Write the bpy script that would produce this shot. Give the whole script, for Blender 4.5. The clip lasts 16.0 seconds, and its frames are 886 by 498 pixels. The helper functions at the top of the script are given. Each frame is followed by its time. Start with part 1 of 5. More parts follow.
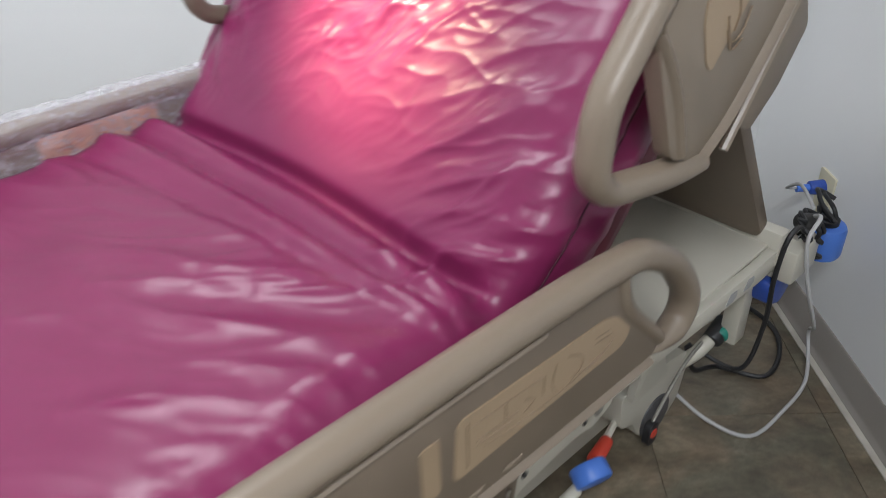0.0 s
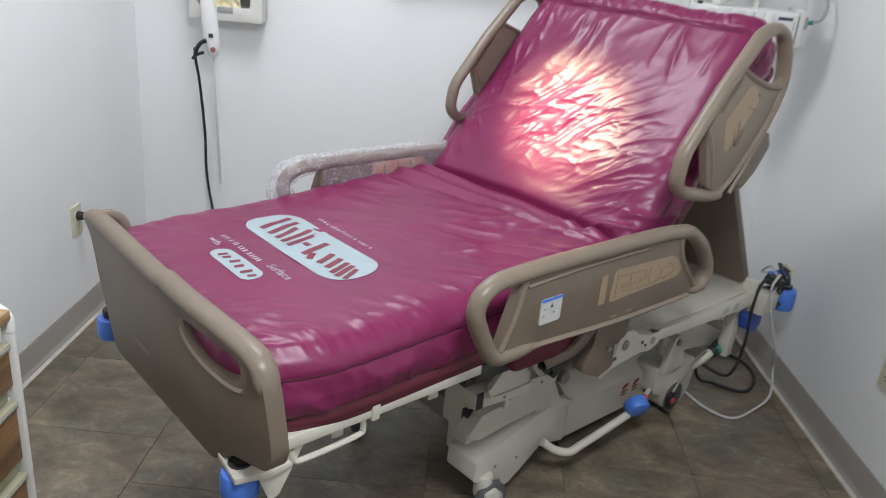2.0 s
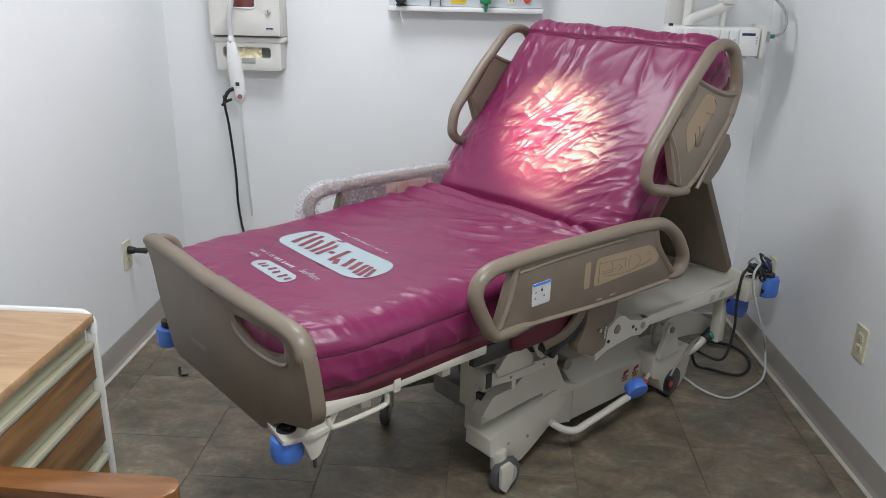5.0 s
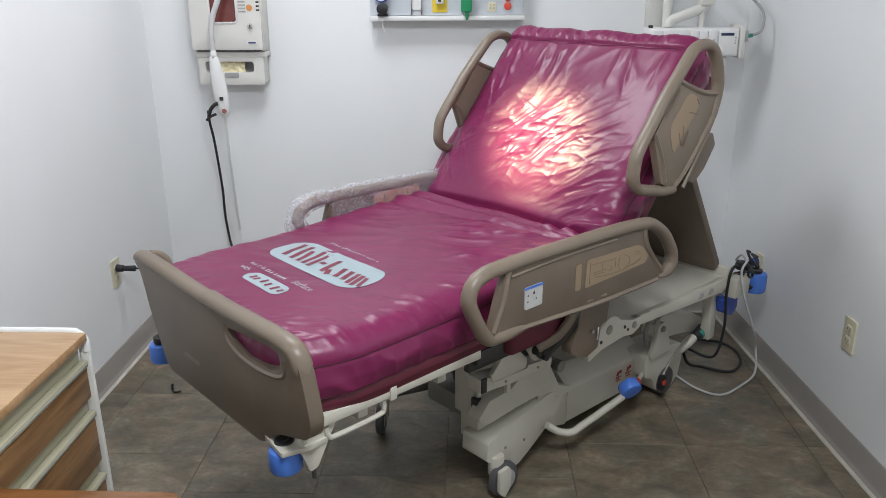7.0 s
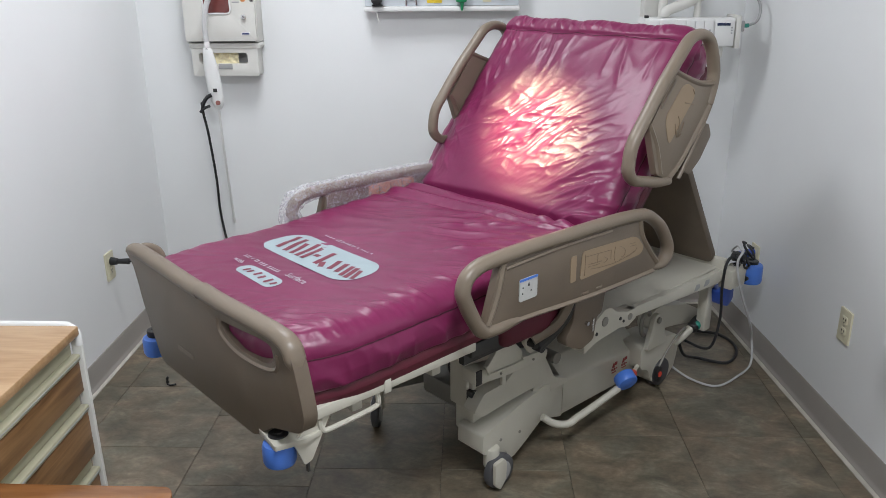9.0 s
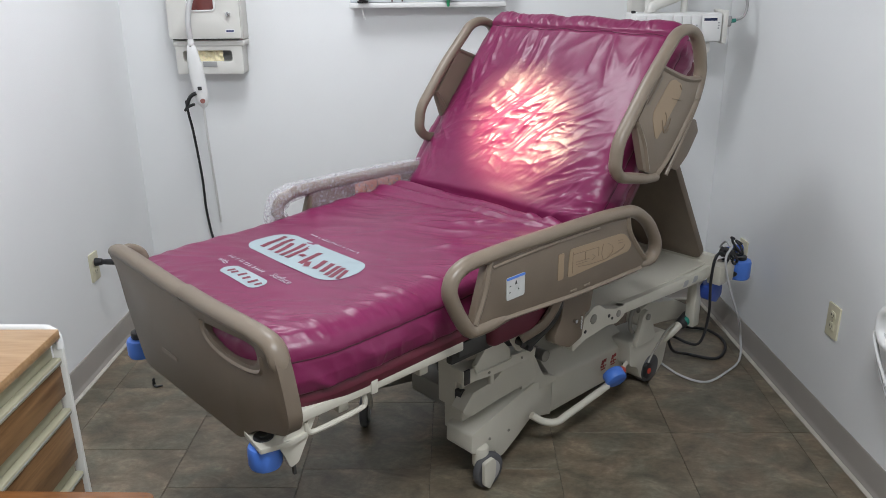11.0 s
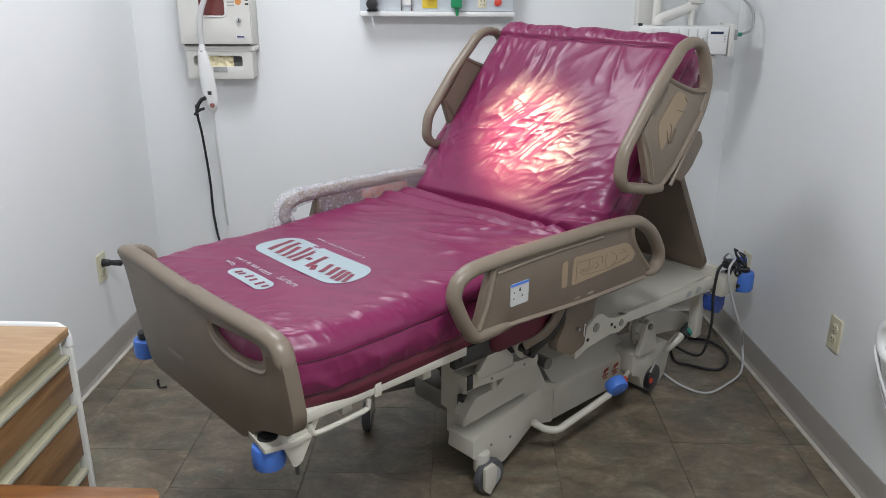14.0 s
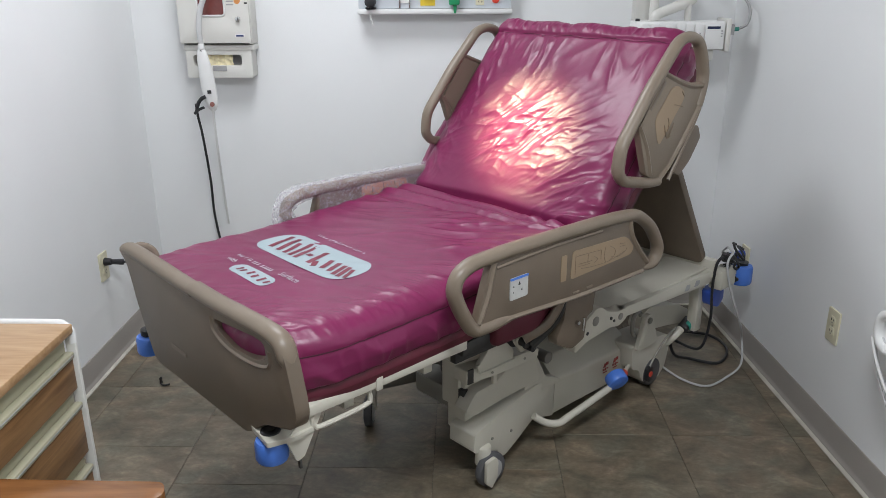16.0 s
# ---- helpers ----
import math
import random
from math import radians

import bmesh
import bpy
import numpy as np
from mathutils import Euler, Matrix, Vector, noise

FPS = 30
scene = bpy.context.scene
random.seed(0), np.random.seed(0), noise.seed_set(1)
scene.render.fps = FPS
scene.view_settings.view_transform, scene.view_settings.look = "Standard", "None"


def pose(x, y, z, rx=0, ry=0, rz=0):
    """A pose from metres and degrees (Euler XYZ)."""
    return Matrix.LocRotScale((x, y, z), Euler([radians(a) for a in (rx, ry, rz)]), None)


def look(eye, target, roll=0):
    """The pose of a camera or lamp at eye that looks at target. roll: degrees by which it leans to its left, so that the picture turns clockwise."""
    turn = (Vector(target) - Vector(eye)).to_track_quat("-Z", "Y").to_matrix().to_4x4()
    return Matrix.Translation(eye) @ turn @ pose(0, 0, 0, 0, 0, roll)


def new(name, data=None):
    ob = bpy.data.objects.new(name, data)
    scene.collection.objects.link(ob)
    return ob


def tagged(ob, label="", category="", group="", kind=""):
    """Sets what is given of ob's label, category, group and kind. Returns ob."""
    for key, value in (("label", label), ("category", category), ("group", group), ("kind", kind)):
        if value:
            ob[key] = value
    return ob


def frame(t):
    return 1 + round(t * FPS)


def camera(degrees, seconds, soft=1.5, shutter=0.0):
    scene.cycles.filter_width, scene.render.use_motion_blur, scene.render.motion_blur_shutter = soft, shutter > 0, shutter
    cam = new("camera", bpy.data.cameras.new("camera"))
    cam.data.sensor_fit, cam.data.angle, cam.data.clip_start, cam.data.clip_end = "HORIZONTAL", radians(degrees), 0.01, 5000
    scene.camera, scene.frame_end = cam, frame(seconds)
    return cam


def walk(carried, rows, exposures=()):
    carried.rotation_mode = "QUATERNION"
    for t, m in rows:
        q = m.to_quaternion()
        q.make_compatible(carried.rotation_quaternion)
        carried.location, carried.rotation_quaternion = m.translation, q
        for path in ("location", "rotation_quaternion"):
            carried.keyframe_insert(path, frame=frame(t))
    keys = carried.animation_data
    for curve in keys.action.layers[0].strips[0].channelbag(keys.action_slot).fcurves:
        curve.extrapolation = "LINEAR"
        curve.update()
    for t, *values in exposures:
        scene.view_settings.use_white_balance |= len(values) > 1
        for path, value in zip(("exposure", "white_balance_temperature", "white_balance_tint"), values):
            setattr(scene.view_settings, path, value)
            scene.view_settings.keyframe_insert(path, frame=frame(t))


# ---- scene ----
cam = camera(58.8, 16.0, soft=0.65, shutter=0.5)
PATH = [
    (0, (0.112, -0.012, 1.346), (0.075, 1.644, 0.225), -2.0),
    (0.5, (-0.062, -0.335, 1.37), (-0.045, 1.375, 0.333), 0.7),
    (1, (-0.119, -0.628, 1.406), (-0.099, 1.121, 0.438), 2.6),
    (1.5, (-0.157, -0.935, 1.437), (-0.277, 0.864, 0.573), 2.6),
    (2, (-0.262, -1.163, 1.477), (-0.294, 0.692, 0.731), 5.4),
    (2.5, (-0.269, -1.304, 1.497), (-0.265, 0.574, 0.81), 6.1),
    (3, (-0.184, -1.417, 1.494), (-0.252, 0.466, 0.824), 4.6),
    (3.5, (-0.175, -1.458, 1.503), (-0.293, 0.423, 0.833), 3.7),
    (6, (-0.211, -1.48, 1.508), (-0.28, 0.406, 0.845), -0.2),
    (6.5, (-0.211, -1.484, 1.507), (-0.28, 0.406, 0.856), -0.5),
    (7, (-0.209, -1.486, 1.505), (-0.276, 0.406, 0.859), -0.4),
    (7.5, (-0.208, -1.484, 1.503), (-0.271, 0.407, 0.856), -0.3),
    (8, (-0.207, -1.48, 1.501), (-0.269, 0.409, 0.848), -0.3),
    (8.5, (-0.205, -1.479, 1.502), (-0.268, 0.408, 0.842), -0.4),
    (11, (-0.192, -1.457, 1.502), (-0.228, 0.426, 0.827), -0.7),
    (11.5, (-0.195, -1.465, 1.505), (-0.223, 0.42, 0.837), -0.5),
    (12, (-0.196, -1.466, 1.506), (-0.224, 0.422, 0.846), -0.6),
    (12.5, (-0.192, -1.465, 1.505), (-0.229, 0.425, 0.853), -0.7),
    (13, (-0.195, -1.464, 1.504), (-0.233, 0.428, 0.855), -0.6),
    (13.5, (-0.196, -1.472, 1.498), (-0.239, 0.42, 0.851), -0.2),
    (14, (-0.195, -1.48, 1.501), (-0.241, 0.41, 0.848), 0.2),
    (14.5, (-0.195, -1.482, 1.501), (-0.243, 0.406, 0.845), 0.1),
    (15, (-0.195, -1.482, 1.498), (-0.242, 0.406, 0.84), -0.1),
    (15.5, (-0.194, -1.488, 1.501), (-0.238, 0.399, 0.842), -0.2),
    (16, (-0.193, -1.498, 1.498), (-0.24, 0.391, 0.841), -0.3),
]
walk(cam, [(t, look(eye, target, roll)) for t, eye, target, roll in PATH], exposures=[(0.0, 0.25), (1.0, 0.22), (2.0, 0.1), (3.0, 0.0), (16.0, 0.0)])

# ---------- light ----------
world = bpy.data.worlds.new("room_world")
scene.world = world
world.use_nodes = True
world.node_tree.nodes["Background"].inputs[0].default_value = (0.75, 0.8, 0.88, 1)
world.node_tree.nodes["Background"].inputs[1].default_value = 0.3


def area_lamp(name, m, sx, sy, watts, colour):
    d = bpy.data.lights.new(name, "AREA")
    d.shape, d.size, d.size_y, d.energy, d.color = "RECTANGLE", sx, sy, watts, colour
    ob = new(name, d)
    ob.matrix_world = m
    return ob


CEIL = 2.6
TROFFERS = [(-0.80, 1.12, 21.5), (-0.02, -0.92, 45.5)]
for tx, ty, w in TROFFERS:
    area_lamp("troffer_lamp", pose(tx, ty, CEIL - 0.035), 0.56, 0.56, w, (0.905, 0.947, 1.0))

BED_TURN = 44.0
BED_MID = 0.745
BED_BASE = pose(0, 0, 0, 0, 0, BED_TURN) @ pose(0.6, BED_MID, 0)


def bed_world(u, v, z):
    return pose(0, 0, 0, 0, 0, BED_TURN) @ Vector((u, v, z))


spot = bpy.data.lights.new("exam_lamp_bulb", "SPOT")
spot.energy, spot.color, spot.spot_size, spot.spot_blend, spot.shadow_soft_size = 760, (1.0, 0.82, 0.49), radians(14.0), 1.0, 0.09
SPOT_EYE = bed_world(0.25, 1.555, 2.37)
spot_ob = new("exam_lamp_bulb", spot)
spot_ob.matrix_world = look(SPOT_EYE, bed_world(0.768, 0.788, 1.000))


# ---------- materials ----------
def mat(name, colour, rough=0.5, metal=0.0, vary=0.08, scale=6.0, grain=120.0, bump=0.03, coat=0.0, random_amount=0.0, spec=0.5, rvary=0.08):
    """A plain surface with stains at a large scale and grain at a small one."""
    m = bpy.data.materials.new(name)
    m.use_nodes = True
    nt = m.node_tree
    nodes, links = nt.nodes, nt.links
    b = nodes["Principled BSDF"]
    tc = nodes.new("ShaderNodeTexCoord")
    big = nodes.new("ShaderNodeTexNoise")
    big.inputs["Scale"].default_value, big.inputs["Detail"].default_value = scale, 5
    fine = nodes.new("ShaderNodeTexNoise")
    fine.inputs["Scale"].default_value, fine.inputs["Detail"].default_value = grain, 3
    links.new(tc.outputs["Object"], big.inputs["Vector"])
    links.new(tc.outputs["Object"], fine.inputs["Vector"])
    mix = nodes.new("ShaderNodeMix")
    mix.data_type = "RGBA"
    lo = [max(0, c * (1 - vary)) for c in colour]
    hi = [min(1, c * (1 + vary)) for c in colour]
    mix.inputs["A"].default_value, mix.inputs["B"].default_value = (*lo, 1), (*hi, 1)
    ramp = nodes.new("ShaderNodeMapRange")
    ramp.inputs["From Min"].default_value, ramp.inputs["From Max"].default_value = 0.3, 0.7
    links.new(big.outputs["Fac"], ramp.inputs["Value"])
    links.new(ramp.outputs["Result"], mix.inputs["Factor"])
    links.new(mix.outputs["Result"], b.inputs["Base Color"])
    rr = nodes.new("ShaderNodeMapRange")
    rr.inputs["To Min"].default_value, rr.inputs["To Max"].default_value = max(0.02, rough - rvary), min(1, rough + rvary)
    links.new(big.outputs["Fac"], rr.inputs["Value"])
    links.new(rr.outputs["Result"], b.inputs["Roughness"])
    b.inputs["Metallic"].default_value = metal
    b.inputs["Coat Weight"].default_value = coat
    b.inputs["Specular IOR Level"].default_value = spec
    if bump:
        bp = nodes.new("ShaderNodeBump")
        bp.inputs["Strength"].default_value, bp.inputs["Distance"].default_value = bump * 4, 0.002
        links.new(fine.outputs["Fac"], bp.inputs["Height"])
        links.new(bp.outputs["Normal"], b.inputs["Normal"])
    return m


def wood(name, dark, light, axis="Y", rough=0.38):
    m = bpy.data.materials.new(name)
    m.use_nodes = True
    nodes, links = m.node_tree.nodes, m.node_tree.links
    b = nodes["Principled BSDF"]
    tc, mp = nodes.new("ShaderNodeTexCoord"), nodes.new("ShaderNodeMapping")
    mp.inputs["Scale"].default_value = {"Y": (16, 1.6, 16), "X": (1.6, 16, 16)}[axis]
    links.new(tc.outputs["Object"], mp.inputs["Vector"])
    n1 = nodes.new("ShaderNodeTexNoise")
    n1.inputs["Scale"].default_value, n1.inputs["Detail"].default_value, n1.inputs["Distortion"].default_value = 1.6, 6, 1.2
    links.new(mp.outputs["Vector"], n1.inputs["Vector"])
    n2 = nodes.new("ShaderNodeTexNoise")
    n2.inputs["Scale"].default_value, n2.inputs["Detail"].default_value = 9, 4
    links.new(mp.outputs["Vector"], n2.inputs["Vector"])
    add = nodes.new("ShaderNodeMath")
    add.operation = "MULTIPLY_ADD"
    add.inputs[1].default_value = 0.35
    links.new(n2.outputs["Fac"], add.inputs[0])
    links.new(n1.outputs["Fac"], add.inputs[2])
    cr = nodes.new("ShaderNodeValToRGB")
    cr.color_ramp.elements[0].position, cr.color_ramp.elements[0].color = 0.48, (*dark, 1)
    cr.color_ramp.elements[1].position, cr.color_ramp.elements[1].color = 0.82, (*light, 1)
    links.new(add.outputs["Value"], cr.inputs["Fac"])
    links.new(cr.outputs["Color"], b.inputs["Base Color"])
    b.inputs["Roughness"].default_value = rough
    bp = nodes.new("ShaderNodeBump")
    bp.inputs["Strength"].default_value, bp.inputs["Distance"].default_value = 0.15, 0.001
    links.new(add.outputs["Value"], bp.inputs["Height"])
    links.new(bp.outputs["Normal"], b.inputs["Normal"])
    return m


def slate_vinyl(name):
    """Brown-grey slate-look vinyl tile, clouded and streaked, each tile a little different."""
    m = bpy.data.materials.new(name)
    m.use_nodes = True
    nodes, links = m.node_tree.nodes, m.node_tree.links
    b = nodes["Principled BSDF"]
    tc, oi = nodes.new("ShaderNodeTexCoord"), nodes.new("ShaderNodeObjectInfo")
    off = nodes.new("ShaderNodeVectorMath")
    off.operation = "MULTIPLY_ADD"
    comb = nodes.new("ShaderNodeCombineXYZ")
    for i in range(3):
        links.new(oi.outputs["Random"], comb.inputs[i])
    links.new(comb.outputs["Vector"], off.inputs[0])
    off.inputs[1].default_value = (17, 31, 0)
    links.new(tc.outputs["Object"], off.inputs[2])
    mp = nodes.new("ShaderNodeMapping")
    mp.inputs["Scale"].default_value = (1.0, 1.5, 1)
    mp.inputs["Rotation"].default_value = (0, 0, 0.35)
    links.new(off.outputs["Vector"], mp.inputs["Vector"])
    n1 = nodes.new("ShaderNodeTexNoise")
    n1.inputs["Scale"].default_value, n1.inputs["Detail"].default_value, n1.inputs["Distortion"].default_value = 7.5, 10, 0.7
    n1.inputs["Roughness"].default_value = 0.62
    links.new(mp.outputs["Vector"], n1.inputs["Vector"])
    n2 = nodes.new("ShaderNodeTexNoise")
    n2.inputs["Scale"].default_value, n2.inputs["Detail"].default_value, n2.inputs["Roughness"].default_value = 42, 7, 0.75
    links.new(mp.outputs["Vector"], n2.inputs["Vector"])
    add = nodes.new("ShaderNodeMath")
    add.operation = "MULTIPLY_ADD"
    add.inputs[1].default_value = 0.5
    links.new(n2.outputs["Fac"], add.inputs[0])
    links.new(n1.outputs["Fac"], add.inputs[2])
    cr = nodes.new("ShaderNodeValToRGB")
    cr.color_ramp.elements[0].position, cr.color_ramp.elements[0].color = 0.54, (0.090, 0.073, 0.056, 1)
    cr.color_ramp.elements[1].position, cr.color_ramp.elements[1].color = 0.99, (0.275, 0.235, 0.185, 1)
    e = cr.color_ramp.elements.new(0.72)
    e.color = (0.142, 0.117, 0.091, 1)
    e = cr.color_ramp.elements.new(0.83)
    e.color = (0.182, 0.153, 0.120, 1)
    links.new(add.outputs["Value"], cr.inputs["Fac"])
    n3 = nodes.new("ShaderNodeTexNoise")
    n3.inputs["Scale"].default_value, n3.inputs["Detail"].default_value, n3.inputs["Distortion"].default_value = 7.0, 5, 0.8
    links.new(off.outputs["Vector"], n3.inputs["Vector"])
    tint = nodes.new("ShaderNodeValToRGB")
    tint.color_ramp.elements[0].position, tint.color_ramp.elements[0].color = 0.36, (0.84, 0.91, 0.84, 1)
    tint.color_ramp.elements[1].position, tint.color_ramp.elements[1].color = 0.66, (1.12, 1.04, 0.91, 1)
    links.new(n3.outputs["Fac"], tint.inputs["Fac"])
    mul = nodes.new("ShaderNodeMix")
    mul.data_type, mul.blend_type = "RGBA", "MULTIPLY"
    mul.inputs["Factor"].default_value = 1.0
    links.new(cr.outputs["Color"], mul.inputs["A"])
    links.new(tint.outputs["Color"], mul.inputs["B"])
    links.new(mul.outputs["Result"], b.inputs["Base Color"])
    b.inputs["Roughness"].default_value = 0.42
    bp = nodes.new("ShaderNodeBump")
    bp.inputs["Strength"].default_value, bp.inputs["Distance"].default_value = 0.25, 0.002
    links.new(add.outputs["Value"], bp.inputs["Height"])
    links.new(bp.outputs["Normal"], b.inputs["Normal"])
    return m


def film_wrap(name):
    """Clear crinkled plastic film: mostly see-through, with sharp glints."""
    m = bpy.data.materials.new(name)
    m.use_nodes = True
    nodes, links = m.node_tree.nodes, m.node_tree.links
    out = nodes["Material Output"]
    b = nodes["Principled BSDF"]
    b.inputs["Base Color"].default_value = (0.72, 0.70, 0.76, 1)
    b.inputs["Roughness"].default_value = 0.2
    tr = nodes.new("ShaderNodeBsdfTransparent")
    mx = nodes.new("ShaderNodeMixShader")
    tc, ns = nodes.new("ShaderNodeTexCoord"), nodes.new("ShaderNodeTexNoise")
    ns.inputs["Scale"].default_value, ns.inputs["Detail"].default_value, ns.inputs["Distortion"].default_value = 120, 4, 0.4
    links.new(tc.outputs["Object"], ns.inputs["Vector"])
    mr = nodes.new("ShaderNodeMapRange")
    mr.inputs["From Min"].default_value, mr.inputs["From Max"].default_value = 0.4, 0.75
    mr.inputs["To Min"].default_value, mr.inputs["To Max"].default_value = 0.16, 0.52
    links.new(ns.outputs["Fac"], mr.inputs["Value"])
    links.new(mr.outputs["Result"], mx.inputs["Fac"])
    links.new(tr.outputs["BSDF"], mx.inputs[1])
    links.new(b.outputs["BSDF"], mx.inputs[2])
    links.new(mx.outputs["Shader"], out.inputs["Surface"])
    bp = nodes.new("ShaderNodeBump")
    bp.inputs["Strength"].default_value, bp.inputs["Distance"].default_value = 0.7, 0.003
    links.new(ns.outputs["Fac"], bp.inputs["Height"])
    links.new(bp.outputs["Normal"], b.inputs["Normal"])
    return m


def glow(name, colour, strength):
    m = bpy.data.materials.new(name)
    m.use_nodes = True
    b = m.node_tree.nodes["Principled BSDF"]
    b.inputs["Emission Color"].default_value = (*colour, 1)
    b.inputs["Emission Strength"].default_value = strength
    return m


M_WALL = mat("wall_paint", (0.83, 0.84, 0.845), 0.55, vary=0.03, scale=1.1, grain=260, bump=0.05)
M_CEIL = mat("ceiling_tile", (0.8, 0.8, 0.78), 0.9, vary=0.03, scale=20, grain=150, bump=0.15)
M_COVE = mat("cove_base_vinyl", (0.30, 0.275, 0.25), 0.45, vary=0.05)
M_CAULK = mat("cove_toe_light", (0.55, 0.52, 0.46), 0.5, vary=0.15, scale=15)
M_FLOOR = slate_vinyl("slate_vinyl")
M_JOINT = mat("tile_joint", (0.085, 0.072, 0.058), 0.8)
M_VINYL = mat("maroon_vinyl", (0.178, 0.0165, 0.073), 0.335, vary=0.06, scale=5, grain=500, bump=0.02, rvary=0.05, coat=0.0, spec=0.37)
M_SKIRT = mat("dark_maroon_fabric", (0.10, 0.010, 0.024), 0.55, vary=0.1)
M_SEAM = mat("maroon_seam", (0.05, 0.005, 0.017), 0.7)
M_PATCH = mat("pale_blue_print", (0.32, 0.40, 0.43), 0.45, vary=0.03)
M_INK = mat("maroon_print", (0.17, 0.016, 0.04), 0.45)
M_LILAC = mat("pale_print", (0.46, 0.42, 0.47), 0.45)
M_TAUPE = mat("taupe_plastic", (0.190, 0.150, 0.111), 0.38, vary=0.05, scale=4, grain=420, bump=0.04)
M_TAUPE_D = mat("dark_taupe_plastic", (0.145, 0.112, 0.081), 0.42, vary=0.10, scale=9, grain=420, bump=0.04)
M_TAN = mat("tan_label", (0.295, 0.215, 0.138), 0.4, vary=0.05)
M_TANLINE = mat("tan_label_print", (0.19, 0.135, 0.085), 0.5)
M_CREAM = mat("cream_enamel", (0.55, 0.525, 0.45), 0.36, vary=0.05, scale=5, grain=300, bump=0.02)
# grey of mechanism parts; also darkens the far base leg for under-bed shade
M_GREYM = mat("grey_mechanism_and_shade", (0.26, 0.25, 0.22), 0.4, metal=0.2, vary=0.1)
# near-black of mechanism and openings; also colours the shade boxes under the bed
M_DARKM = mat("dark_mechanism_and_shade", (0.035, 0.034, 0.033), 0.5, vary=0.2)
M_STEEL = mat("bright_steel", (0.62, 0.62, 0.62), 0.25, metal=1.0, vary=0.08)
M_BLUE = mat("blue_plastic", (0.075, 0.20, 0.66), 0.38, vary=0.05)
M_NAVY = mat("deep_blue_plastic", (0.03, 0.08, 0.38), 0.38, vary=0.05)
M_BLACK = mat("black_rubber", (0.018, 0.018, 0.02), 0.45, vary=0.15)
M_TYRE = mat("grey_tyre", (0.085, 0.085, 0.09), 0.55, vary=0.1)
M_RED = mat("red_plastic", (0.60, 0.06, 0.035), 0.4)
M_TEAL = mat("teal_plastic", (0.02, 0.22, 0.17), 0.4)
M_IVORY = mat("ivory_plastic", (0.66, 0.62, 0.46), 0.4, vary=0.04)
M_WHITE = mat("white_plastic", (0.76, 0.76, 0.75), 0.36, vary=0.03, scale=8)
M_OFFW = mat("off_white_steel", (0.68, 0.67, 0.63), 0.42, vary=0.03)
M_GREYP = mat("grey_plastic", (0.36, 0.36, 0.36), 0.42)
M_CORDW = mat("grey_white_cord", (0.52, 0.52, 0.52), 0.45)
M_OAK = wood("oak_drawer_front", (0.150, 0.074, 0.029), (0.30, 0.164, 0.072))
M_OAKTOP = wood("light_oak_top", (0.35, 0.205, 0.097), (0.48, 0.31, 0.17), axis="X", rough=0.3)
M_ARM = wood("varnished_arm", (0.14, 0.054, 0.017), (0.245, 0.103, 0.034), axis="X", rough=0.22)
M_CHAIR = mat("blue_upholstery", (0.075, 0.125, 0.24), 0.6, vary=0.12, scale=30, grain=600, bump=0.1)
M_ALU = mat("pale_grip_strip", (0.40, 0.38, 0.27), 0.35, metal=0.1)
M_REDGLASS = mat("dark_red_window", (0.16, 0.045, 0.04), 0.15, vary=0.15, scale=25)
M_YELLOW = mat("yellow_plate", (0.75, 0.55, 0.05), 0.45)
M_GREEN = mat("green_plastic", (0.02, 0.27, 0.11), 0.35)
M_PANEL = mat("pale_blue_grey_laminate", (0.60, 0.64, 0.68), 0.38, vary=0.02)
M_PAPER = mat("crumpled_paper", (0.78, 0.70, 0.46), 0.8, vary=0.2, scale=60)
M_ORANGE = mat("orange_dot", (0.6, 0.25, 0.07), 0.5)
M_FILM = film_wrap("clear_film")
M_GLOW = glow("diffuser_glow", (1, 0.985, 0.95), 2.2)


# ---------- building helpers ----------
def thing(name, label, category, m=None, group=""):
    ob = new(name)
    ob.empty_display_size = 0.1
    if m is not None:
        ob.matrix_basis = m
    return tagged(ob, label, category, group)


def part(name, bm, material, parent=None, label="", sharp=40, shift=None):
    if shift is not None:
        bmesh.ops.translate(bm, verts=bm.verts, vec=shift)
    bmesh.ops.recalc_face_normals(bm, faces=bm.faces)
    me = bpy.data.meshes.new(name)
    bm.to_mesh(me)
    bm.free()
    me.materials.append(material)
    me.polygons.foreach_set("use_smooth", [True] * len(me.polygons))
    me.set_sharp_from_angle(angle=radians(sharp))
    ob = new(name, me)
    if parent is not None:
        ob.parent = parent
    if label:
        ob["label"] = label
    return ob


def box(bm, lo, hi, bevel=0.0, seg=2, m=None):
    r = bmesh.ops.create_cube(bm, size=1)
    vs = r["verts"]
    for v in vs:
        v.co = Vector([(lo[i] + hi[i]) / 2 + v.co[i] * (hi[i] - lo[i]) for i in range(3)])
    if bevel:
        es = list({e for v in vs for e in v.link_edges})
        out = bmesh.ops.bevel(bm, geom=es, offset=bevel, segments=seg, affect="EDGES", profile=0.5)
        vs = list({v for f in out["faces"] for v in f.verts} | {v for v in vs if v.is_valid})
    if m is not None:
        bmesh.ops.transform(bm, matrix=m, verts=vs)
    return bm


def boxed(lo, hi, bevel=0.0, seg=2, m=None):
    return box(bmesh.new(), lo, hi, bevel, seg, m)


